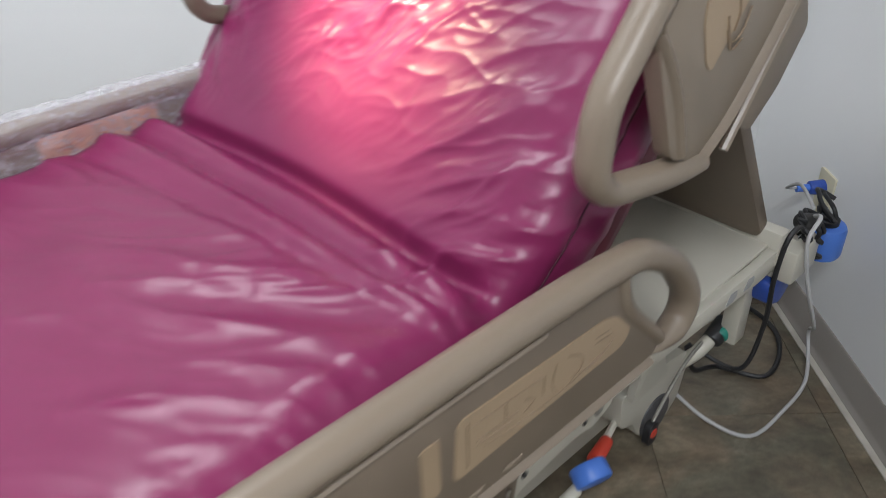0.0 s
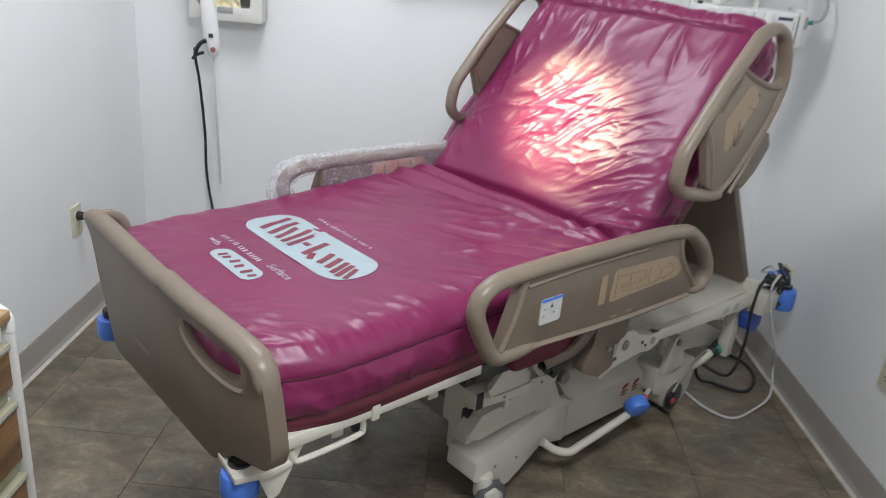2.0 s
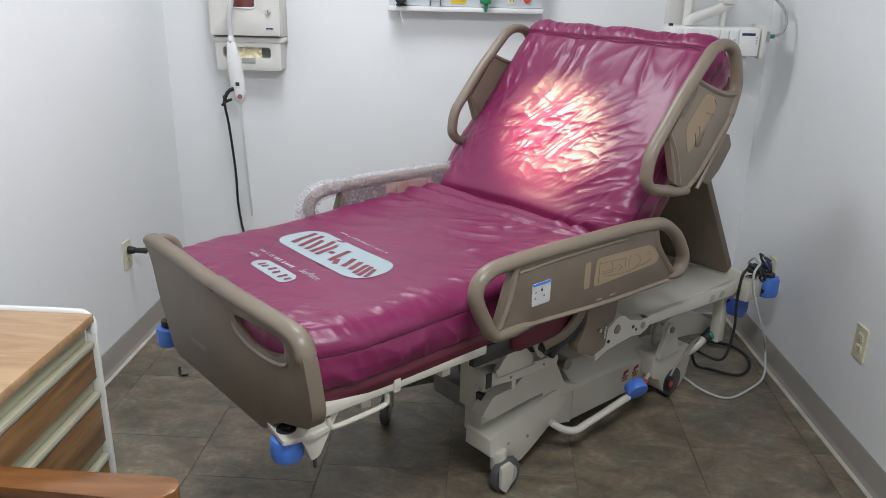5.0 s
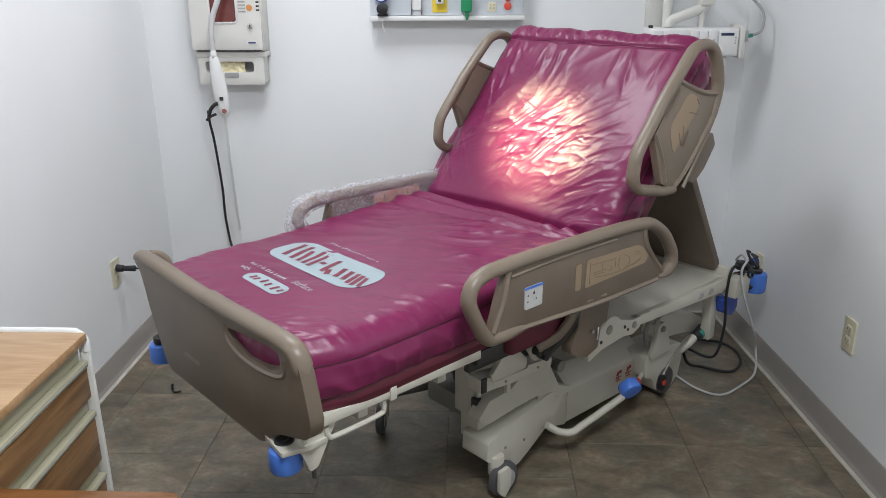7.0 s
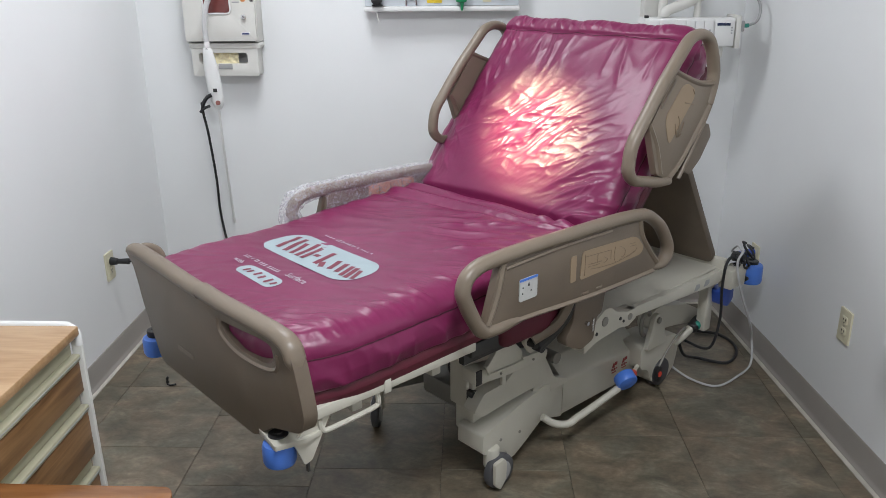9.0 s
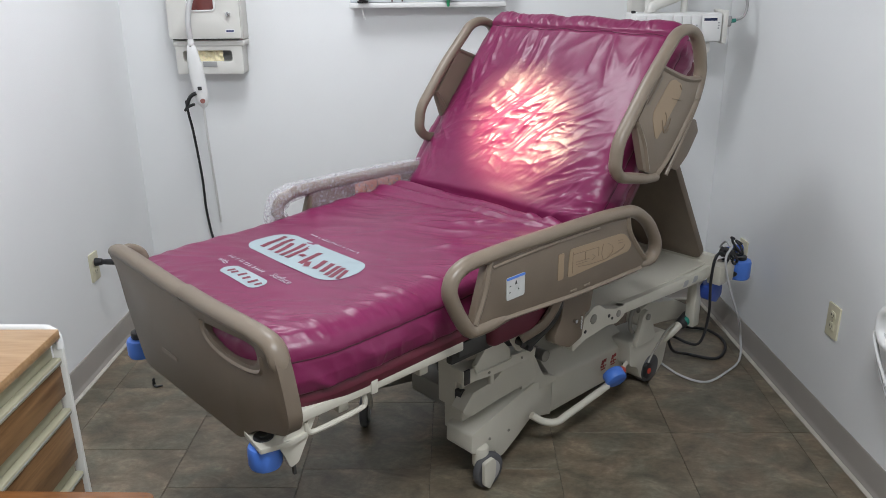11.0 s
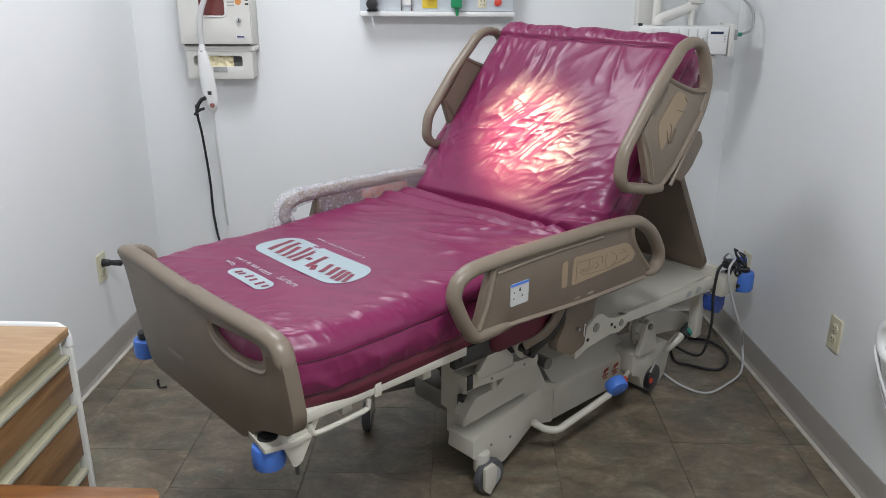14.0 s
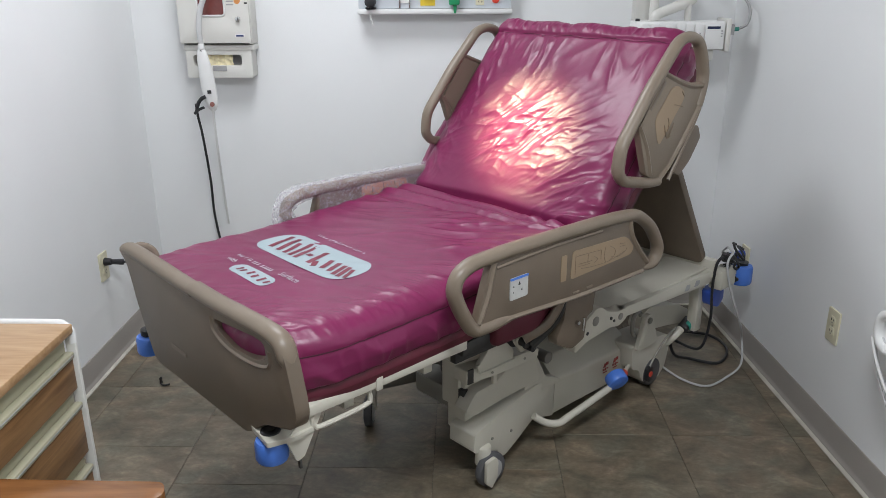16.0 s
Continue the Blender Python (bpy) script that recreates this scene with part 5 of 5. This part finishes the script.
part("body", cyl(bmesh.new(), (0, -0.009, 0), (0, -0.038, 0), 0.017, r2=0.013, seg=18, bevel=0.003), M_BLACK, bp_plug)
part("neck", cyl(bmesh.new(), (0, -0.038, 0), (0, -0.085, 0), 0.010, r2=0.0125, seg=16, bevel=0.002), M_BLACK, bp_plug)
cord("wall_cable", [(XL + 0.086, 1.430, 0.4215), (XL + 0.14, 1.43, 0.412), (XL + 0.22, 1.45, 0.32), (XL + 0.27, 1.50, 0.08), (XL + 0.33, 1.56, 0.006), (-1.15, 1.70, 0.006), (-0.95, 1.80, 0.006)], 0.004, M_BLACK, "thin black cord running down from the plug")
blue_plug = thing("blue_plug", "blue hospital plug in the wall outlet", "plug", pose(east_x(Y_PLUG), Y_PLUG, 0.392, 0, 0, EAST_TURN - 90))
part("body", cyl(bmesh.new(), (0, -0.009, 0), (0, -0.045, 0), 0.019, r2=0.016, seg=18, bevel=0.003), M_NAVY, blue_plug)
part("neck", cyl(bmesh.new(), (0, -0.045, 0), (0, -0.075, 0), 0.009, seg=14), M_BLUE, blue_plug)
cord("plug_lead", [(east_x(Y_PLUG) - 0.07, Y_PLUG, 0.392), (east_x(Y_PLUG) - 0.11, Y_PLUG - 0.03, 0.41), (0.88, 1.52, 0.46), bw(1.56, 0.40, 0.49)], 0.004, M_CORDW, "thin grey lead from the plug to the bed corner")
clip = tagged(part("cable_clip", tubed([(-1.36, 1.205, 0.004), (-1.362, 1.195, 0.022), (-1.355, 1.19, 0.032), (-1.357, 1.185, 0.012), (-1.345, 1.18, 0.005), (-1.325, 1.19, 0.004)], 0.004, seg=7), M_BLACK), "small black hook-shaped clip on the floor", "clip")


# ---------- wall fixtures ----------
cab = thing("sharps_cabinet", "off-white wall sharps cabinet with a dark red window and a lock", "sharps cabinet", pose(-1.240, YB, 1.225))
part("body", boxed((-0.155, -0.095, 0), (0.155, 0, 0.42), 0.006), M_OFFW, cab)
part("door", plate(rounded(-0.152, 0.006, 0.150, 0.415, 0.008), lambda a, b, c: (a, -0.107 + c, b), 0.012, holes=(rounded(-0.066, 0.118, 0.048, 0.36, 0.014),), bevel=0.002), M_OFFW, cab)
part("window", boxed((-0.066, -0.100, 0.118), (0.048, -0.0955, 0.36)), M_REDGLASS, cab, "dark red plastic window")
part("window_trim", tubed([(a, -0.108, b) for a, b in rounded(-0.066, 0.118, 0.048, 0.36, 0.014, 3)], 0.004, seg=6, n=1, closed=True), M_WHITE, cab)
lock = part("lock", cyl(bmesh.new(), (0.103, -0.107, 0.105), (0.103, -0.119, 0.105), 0.010, seg=18, bevel=0.002), M_STEEL, cab, "round chrome lock")
part("key_slot", boxed((0.1015, -0.1198, 0.099), (0.1045, -0.1188, 0.111)), M_DARKM, lock)
part("label_bar", boxed((0.085, -0.1085, 0.030), (0.124, -0.1068, 0.043)), M_WHITE, cab, "small white label")
part("label_print", boxed((0.089, -0.1092, 0.033), (0.121, -0.1084, 0.040)), mat("navy_print", (0.05, 0.06, 0.16), 0.5), cab)
part("orange_dot", cyl(bmesh.new(), (0.104, -0.107, 0.178), (0.104, -0.1085, 0.178), 0.013, seg=18), M_ORANGE, cab)
for i in range(4):
    part("print_line", boxed((0.058, -0.1083, 0.160 + 0.013 * i), (0.088, -0.1068, 0.166 + 0.013 * i)), M_GREYP, cab)
for i in range(4):
    part("vent_slot", boxed((0.133, -0.1078, 0.165 + 0.016 * i), (0.146, -0.1068, 0.172 + 0.016 * i)), M_DARKM, cab)
part("bottom_slot", boxed((-0.140, -0.104, 0.0015), (0.14, -0.09, 0.004)), M_DARKM, cab)

tis = thing("glove_box_holder", "off-white wall box with a slot showing crumpled paper", "dispenser", pose(-1.240, YB, 1.083))
part("body", plate(rounded(-0.142, 0, 0.142, 0.125, 0.008), lambda a, b, c: (a, -0.085 + c, b), 0.085, holes=(rounded(-0.112, 0.052, 0.098, 0.098, 0.012),), bevel=0.003), M_OFFW, tis)
part("back", boxed((-0.125, -0.02, 0.02), (0.125, -0.012, 0.11)), M_GREYP, tis)
bm = bmesh.new()
g = bmesh.ops.create_grid(bm, x_segments=24, y_segments=10, size=0.5)
for v in bm.verts:
    x, y = v.co.x * 0.11 + 0.0, v.co.y * 0.06 + 0.072
    v.co = Vector((x, -0.068 + 0.014 * noise.noise(Vector((x * 60, y * 60, 0))), y + 0.006 * noise.noise(Vector((x * 40, y * 40, 4)))))
part("tissue", bm, M_PAPER, tis, "crumpled cream paper", sharp=180)
part("lower_flap", boxed((-0.03, -0.0875, 0.03), (0.03, -0.0845, 0.052), 0.001), M_GREYP, tis)
part("hood", boxed((-0.148, -0.09, 0.117), (0.155, 0, 0.140), 0.004), M_OFFW, tis)

hs = thing("patient_handset", "white patient call handset hanging from a pale hose", "handset", pose(-1.272, 1.862, 0))
bm = bmesh.new()
prof = [(0.955, 0.010), (0.965, 0.018), (0.985, 0.026), (1.02, 0.030), (1.08, 0.031), (1.14, 0.028), (1.18, 0.023), (1.205, 0.018), (1.215, 0.010)]
rings = []
for z, r in [(p.x, p.y) for p in smooth([(a, b, 0) for a, b in prof], 4)]:
    rings.append([bm.verts.new((math.cos(t) * r + 0.10 * (1.08 - z), math.sin(t) * r * 0.7, z)) for t in [2 * math.pi * j / 20 for j in range(20)]])
for A, B in zip(rings, rings[1:]):
    for j in range(20):
        bm.faces.new((A[j], A[(j + 1) % 20], B[(j + 1) % 20], B[j]))
bm.faces.new(rings[0])
bm.faces.new(rings[-1][::-1])
part("body", bm, M_WHITE, hs)
part("collar", cyl(bmesh.new(), (-0.012, 0, 1.212), (-0.012, 0, 1.238), 0.014, r2=0.011, seg=16, bevel=0.002), M_WHITE, hs)
part("hose", tubed([(-0.012, 0, 1.235), (-0.014, 0.002, 1.30), (-0.004, 0.01, 1.37), (0.022, 0.02, 1.44), (0.05, 0.05, 1.55), (0.05, 0.12, 1.68), (0.05, 0.168, 1.70)], 0.0115, seg=12), M_CORDW, hs, "pale grey hose")
part("button", boxed((0.002, -0.0245, 1.030), (0.018, -0.019, 1.045), 0.001), M_DARKM, hs)
part("call_button", cyl(bmesh.new(), (0.016, -0.021, 0.985), (0.016, -0.016, 0.985), 0.010, seg=14), mat("brick_button", (0.30, 0.12, 0.10), 0.4), hs)
part("top_screw", cyl(bmesh.new(), (-0.012, -0.0125, 1.205), (-0.012, -0.010, 1.205), 0.004, seg=10), M_DARKM, hs)
part("cord_hook", tubed([(-0.055, -0.012, 0.955), (-0.045, -0.02, 0.985), (-0.028, -0.022, 1.008), (-0.008, -0.021, 1.018)], 0.008, seg=9), M_BLACK, hs)
part("cord_tie", tubed([(-0.065, -0.015, 0.945), (-0.045, -0.018, 0.962), (-0.02, -0.02, 0.972)], 0.006, seg=8), M_BLACK, hs)
cord("handset_cord", [(-1.328, 1.85, 0.985), (-1.330, 1.865, 0.93), (-1.330, 1.90, 0.84), (-1.345, 1.99, 0.62), (-1.352, 2.015, 0.47), (-1.342, 2.015, 0.36), (-1.325, 2.005, 0.28), (-1.30, 1.99, 0.12), (-1.26, 1.96, 0.008), (-1.10, 1.90, 0.007)], 0.0058, M_BLACK, "thin black cord hanging down the wall")
cord("pull_wire", [(-1.262, 1.865, 0.958), (-1.270, 1.90, 0.80), (-1.285, 1.98, 0.55), (-1.29, 2.02, 0.40)], 0.0055, M_WHITE, "thin white wire beside the handset")

hw = thing("headwall_panel", "pale blue-grey medical headwall panel with outlets and a white lower lip", "headwall panel", pose(-0.309, YB, 1.345))
part("body", boxed((-0.322, -0.070, 0.022), (0.322, 0, 0.42), 0.004), M_PANEL, hw)
part("lip", boxed((-0.326, -0.088, 0.0), (0.326, 0, 0.021), 0.005), M_WHITE, hw, "white lower rail")
kn = part("regulator_knob", cyl(bmesh.new(), (-0.268, -0.070, 0.050), (-0.268, -0.125, 0.050), 0.022, seg=22, bevel=0.004), M_BLACK, hw, "black regulator knob")
part("knob_base", boxed((-0.290, -0.10, 0.022), (-0.246, -0.072, 0.030), 0.003), M_BLACK, kn)
part("gauge", cyl(bmesh.new(), (-0.272, -0.070, 0.105), (-0.272, -0.105, 0.105), 0.030, seg=24, bevel=0.004), M_NAVY, hw, "round blue-rimmed gauge")
part("gauge_face", cyl(bmesh.new(), (-0.272, -0.105, 0.105), (-0.272, -0.1065, 0.105), 0.024, seg=24), M_WHITE, hw)
for x in (-0.150, -0.108):
    part("slide_bar", boxed((x, -0.084, 0.024), (x + 0.006, -0.0705, 0.16), 0.001), M_STEEL, hw)
part("slide_back", boxed((-0.144, -0.076, 0.045), (-0.108, -0.0705, 0.16)), M_WHITE, hw)
yp = part("yellow_plate", boxed((-0.060, -0.074, 0.034), (0.002, -0.0705, 0.13), 0.001), M_YELLOW, hw, "yellow medical air outlet plate")
part("air_socket", boxed((-0.045, -0.092, 0.068), (-0.012, -0.0742, 0.105), 0.004), M_WHITE, yp)
part("socket_centre", cyl(bmesh.new(), (-0.0285, -0.0935, 0.082), (-0.0285, -0.0918, 0.082), 0.007, seg=14), M_DARKM, yp)
gr = part("oxygen_meter", boxed((0.060, -0.115, 0.036), (0.106, -0.072, 0.13), 0.008), M_GREEN, hw, "green oxygen flowmeter")
part("meter_stem", cyl(bmesh.new(), (0.086, -0.095, 0.036), (0.086, -0.095, 0.004), 0.009, r2=0.005, seg=14), M_GREEN, gr)
part("meter_tube", cyl(bmesh.new(), (0.083, -0.10, 0.125), (0.083, -0.10, 0.25), 0.014, seg=16), M_PATCH, gr)
wo = part("white_outlet", boxed((0.172, -0.074, 0.035), (0.208, -0.0705, 0.075), 0.002), M_IVORY, hw, "white duplex outlet")
for x in (0.184, 0.197):
    for z in (0.046, 0.060):
        part("slot", boxed((x, -0.0748, z), (x + 0.003, -0.0738, z + 0.007)), M_DARKM, wo)
for z in (0.058, 0.092):
    part("red_outlet", cyl(bmesh.new(), (0.256, -0.0705, z), (0.256, -0.080, z), 0.0155, seg=20, bevel=0.002), M_RED, hw, "red emergency outlet")
part("panel_screw", cyl(bmesh.new(), (0.300, -0.0725, 0.085), (0.300, -0.0695, 0.085), 0.004, seg=10), M_DARKM, hw)
cord("gauge_lead", [(-0.580, 1.945, 1.345), (-0.577, 1.945, 1.325), (-0.570, 1.948, 1.300)], 0.003, M_WHITE, "short white lead below the regulator")

mon = thing("monitor_module_rack", "white patient-monitor module rack on a swing arm", "monitor rack", pose(0.668, 1.72, 1.217, 0, 0, 0))
part("body", boxed((-0.185, -0.02, 0.0), (0.165, 0.10, 0.108), 0.006), M_WHITE, mon)
part("end_bracket", boxed((0.165, -0.03, -0.006), (0.185, 0.105, 0.118), 0.005), M_OFFW, mon)
for i, x in enumerate((-0.165, -0.125, -0.065, -0.025, 0.010, 0.045)):
    md = part("module", boxed((x, -0.028, 0.012), (x + 0.032, -0.019, 0.100), 0.002), M_WHITE, mon)
    part("module_light", boxed((x + 0.018, -0.0293, 0.060), (x + 0.024, -0.0278, 0.066)), M_GREYP, md)
    part("module_light", boxed((x + 0.018, -0.0293, 0.045), (x + 0.024, -0.0278, 0.050)), M_GREYP, md)
last = part("display_module", boxed((0.085, -0.030, 0.004), (0.160, -0.019, 0.104), 0.003), M_WHITE, mon)
part("display", boxed((0.092, -0.0312, 0.080), (0.142, -0.0298, 0.090)), mat("dark_display", (0.02, 0.03, 0.08), 0.2), last, "dark blue slit display")
for z in (0.05, 0.06, 0.07):
    part("key", boxed((0.146, -0.0312, z), (0.152, -0.0298, z + 0.005)), M_GREYP, last)
part("top_knob", boxed((-0.18, 0.0, 0.108), (-0.165, 0.02, 0.118), 0.002), M_BLACK, mon)
part("side_plug", boxed((0.185, 0.0, 0.055), (0.208, 0.03, 0.095), 0.004), M_GREYP, mon)
part("plug_tip", cyl(bmesh.new(), (0.195, 0.01, 0.075), (0.225, 0.01, 0.078), 0.008, seg=12), M_TEAL, mon, "teal connector")
part("lead", tubed([(0.222, 0.01, 0.078), (0.255, 0.01, 0.095), (0.270, 0.03, 0.14), (0.258, 0.06, 0.185), (0.22, 0.12, 0.23), (0.15, 0.16, 0.27)], 0.0055, seg=9), M_GREYP, mon, "grey curved lead")
arm = part("swing_arm", tubed([(-0.10, 0.02, 0.115), (-0.09, 0.02, 0.135), (0.02, 0.05, 0.175), (0.055, 0.06, 0.21), (0.06, 0.07, 0.36)], 0.020, seg=12), M_OFFW, mon, "off-white jointed swing arm")
part("arm_post", cyl(bmesh.new(), (-0.10, 0.06, 0.10), (-0.10, 0.06, 0.42), 0.018, seg=16), M_OFFW, mon)
part("arm_joint", boxed((0.02, 0.02, 0.19), (0.075, 0.10, 0.225), 0.008), M_OFFW, mon)
part("drop_tube", cyl(bmesh.new(), (0.032, 0.05, 0.10), (0.032, 0.05, 0.20), 0.013, seg=14), M_OFFW, mon)
part("wall_channel", boxed((-0.135, 0.235, -0.05), (-0.065, 0.315, 0.60), 0.004), M_OFFW, mon, "off-white wall channel")
part("channel_arm", boxed((-0.12, 0.06, 0.30), (-0.08, 0.24, 0.345), 0.006), M_OFFW, mon)
part("under_hook", boxed((0.075, 0.0, -0.045), (0.135, 0.05, 0.0), 0.01), M_OFFW, mon)

# ceiling exam lamp above the backrest
ex = thing("exam_lamp", "small ceiling exam lamp shining on the backrest", "lamp", Matrix.Translation(SPOT_EYE))
bm = bmesh.new()
tube(bm, [(0, 0, 0.10), (0, 0, CEIL - SPOT_EYE.z)], 0.015, n=1)
part("stem", bm, M_OFFW, ex)
bm = bmesh.new()
bmesh.ops.create_cone(bm, cap_ends=False, segments=28, radius1=0.085, radius2=0.05, depth=0.10, matrix=Matrix.Translation((0, 0, 0.06)))
bmesh.ops.solidify(bm, geom=bm.faces, thickness=0.003)
part("shade", bm, M_OFFW, ex)


# ---------- dresser ----------
dr = thing("bedside_dresser", "chest of drawers with oak fronts and white-edged oak top", "dresser", pose(-1.081, 0.12, 0))
DW, DL, DH = 0.532, 0.62, 0.757
part("carcass", boxed((-DW, -DL + 0.01, 0.04), (-0.022, -0.012, DH - 0.03), 0.003), M_OFFW, dr, "off-white carcass")
part("top", boxed((-DW + 0.005, -DL, DH - 0.024), (0.004, -0.006, DH - 0.001), 0.004), M_OAKTOP, dr, "light oak laminate top")
rim = [(-DW, 0.002, DH - 0.004), (-0.30, 0.002, DH - 0.004), (-0.055, 0.002, DH - 0.004), (-0.022, 0.001, DH - 0.008), (-0.006, -0.001, DH - 0.022), (-0.003, -0.003, DH - 0.05)]
part("rim", tubed(rim, 0.0095, seg=10, n=5), M_WHITE, dr, "rounded white edge strip")
for y in (0.0, -DL):
    part("corner_post", boxed((-0.020, y - 0.010 if y == 0 else y, 0.0), (0.004, y + 0.004 if y == 0 else y + 0.014, DH - 0.026), 0.005), M_OFFW, dr, "pale grey corner post")
z1 = DH - 0.035
for h in (0.125, 0.165, 0.18, 0.19):
    if z1 - h < 0.04:
        h = z1 - 0.045
    front = part("drawer_front", boxed((-0.022, -DL + 0.024, z1 - h), (-0.002, -0.018, z1 - 0.044), 0.002), M_OAK, dr, "oak-veneered drawer front")
    part("recess", boxed((-0.022, -DL + 0.024, z1 - 0.040), (-0.017, -0.018, z1)), M_ALU, front)
    gs = part("grip_strip", boxed((-0.016, -DL + 0.024, z1 - 0.046), (0.004, -0.018, z1 - 0.030), 0.004), M_ALU, front, "cream ribbed grip strip")
    part("grip_groove", boxed((0.0035, -DL + 0.03, z1 - 0.0385), (0.0048, -0.024, z1 - 0.0365)), M_GREYP, gs)
    z1 -= h + 0.004


# ---------- armchair ----------
ch = thing("armchair", "wooden-armed chair with blue upholstery beside the dresser", "armchair", pose(-0.745, -0.300, 0))
bm = plate(fillet([(0.008, 0.012), (0.022, -0.025), (-0.012, -0.060), (-0.30, -0.030), (-0.58, -0.006), (-0.60, 0.055), (-0.30, 0.030)], 0.03, n=6), lambda a, b, c: (a, b, 0.586 + c + 0.012 * math.sin((a + 0.1) * 3.0)), 0.034, bevel=0.010)
part("armrest", bm, M_ARM, ch, "varnished wooden armrest")
part("arm_post", boxed((-0.085, -0.035, 0.0), (-0.045, 0.010, 0.588), 0.006), M_ARM, ch)
part("rear_post", boxed((-0.56, -0.035, 0.0), (-0.52, 0.010, 0.588), 0.006), M_ARM, ch)
part("arm_pad", plate(fillet([(-0.57, -0.012), (-0.014, -0.062), (-0.014, -0.105), (-0.57, -0.062)], 0.012), lambda a, b, c: (a, b, 0.30 + c), 0.282, bevel=0.010), M_CHAIR, ch, "blue upholstered side panel")
part("seat", boxed((-0.56, -0.56, 0.30), (0.0, -0.06, 0.46), 0.04, seg=4), M_CHAIR, ch, "blue upholstered seat")
part("backrest", boxed((-0.62, -0.56, 0.40), (-0.52, -0.06, 0.92), 0.035, seg=4), M_CHAIR, ch, "blue upholstered backrest")
part("armrest", boxed((-0.60, -0.63, 0.586), (0.0, -0.57, 0.620), 0.010), M_ARM, ch)
for x in (-0.085, -0.56):
    part("leg", boxed((x, -0.62, 0.0), (x + 0.04, -0.58, 0.588), 0.006), M_ARM, ch)

# ---------- white holder on the east wall ----------
st = thing("wall_holder", "white rounded plastic holder on the wall with hanging grey straps", "holder", pose(east_x(0.0), 0.0, 0, 0, 0, EAST_TURN))
rimpts = rounded(-0.05, 0.520, 0.530, 0.622, 0.048, 6)
part("rim", tubed([(-0.082, a, b) for a, b in rimpts], 0.017, rb=0.020, seg=12, n=1, closed=True, up=(1, 0, 0)), M_WHITE, st, "thick white plastic rim")
part("tray", plate(rounded(-0.05, 0.520, 0.530, 0.622, 0.048, 6), lambda a, b, c: (-0.070 + c, a, b), 0.069, bevel=0.004), M_WHITE, st)
part("strap", tubed([(-0.075, 0.50, 0.530), (-0.078, 0.545, 0.545), (-0.076, 0.556, 0.515), (-0.072, 0.520, 0.445), (-0.066, 0.45, 0.37), (-0.060, 0.385, 0.305), (-0.055, 0.36, 0.27)], 0.005, seg=8), M_CORDW, st, "grey hanging strap")
part("strap", tubed([(-0.085, 0.49, 0.535), (-0.088, 0.535, 0.555), (-0.086, 0.540, 0.51), (-0.080, 0.50, 0.42), (-0.070, 0.42, 0.33), (-0.060, 0.35, 0.26)], 0.0035, seg=8), M_CORDW, st, "grey hanging strap")
part("wire_loop", tubed([(-0.095, 0.52, 0.55), (-0.098, 0.535, 0.535), (-0.095, 0.505, 0.48), (-0.090, 0.45, 0.42), (-0.085, 0.40, 0.40)], 0.004, seg=8), M_WHITE, st)

# ---------- floor tiles ----------
TS, X0 = 0.4065, 0.532
COLS = {0: 0.865, 1: 0.865, -1: 0.865, -2: 0.66, -3: 0.66, -4: 0.565, -5: 0.770, 2: 0.865}
bm = boxed((-TS / 2 + 0.0007, -TS / 2 + 0.0007, -0.003), (TS / 2 - 0.0007, TS / 2 - 0.0007, 0.0), 0.0005, 1)
tile_mesh = bpy.data.meshes.new("tile")
bm.to_mesh(tile_mesh)
bm.free()
tile_mesh.materials.append(M_FLOOR)
for i in range(-6, 3):
    for j in range(-11, 4):
        x, y = X0 + (i + 0.5) * TS, COLS.get(i, 0.77) + (j + 0.5) * TS
        if x - TS / 2 > 1.28 or x + TS / 2 < XL or y - TS / 2 > YB or y + TS / 2 < YF:
            continue
        t = new("tile", tile_mesh)
        t.location = (x, y, 0.0)
        t.parent = floor
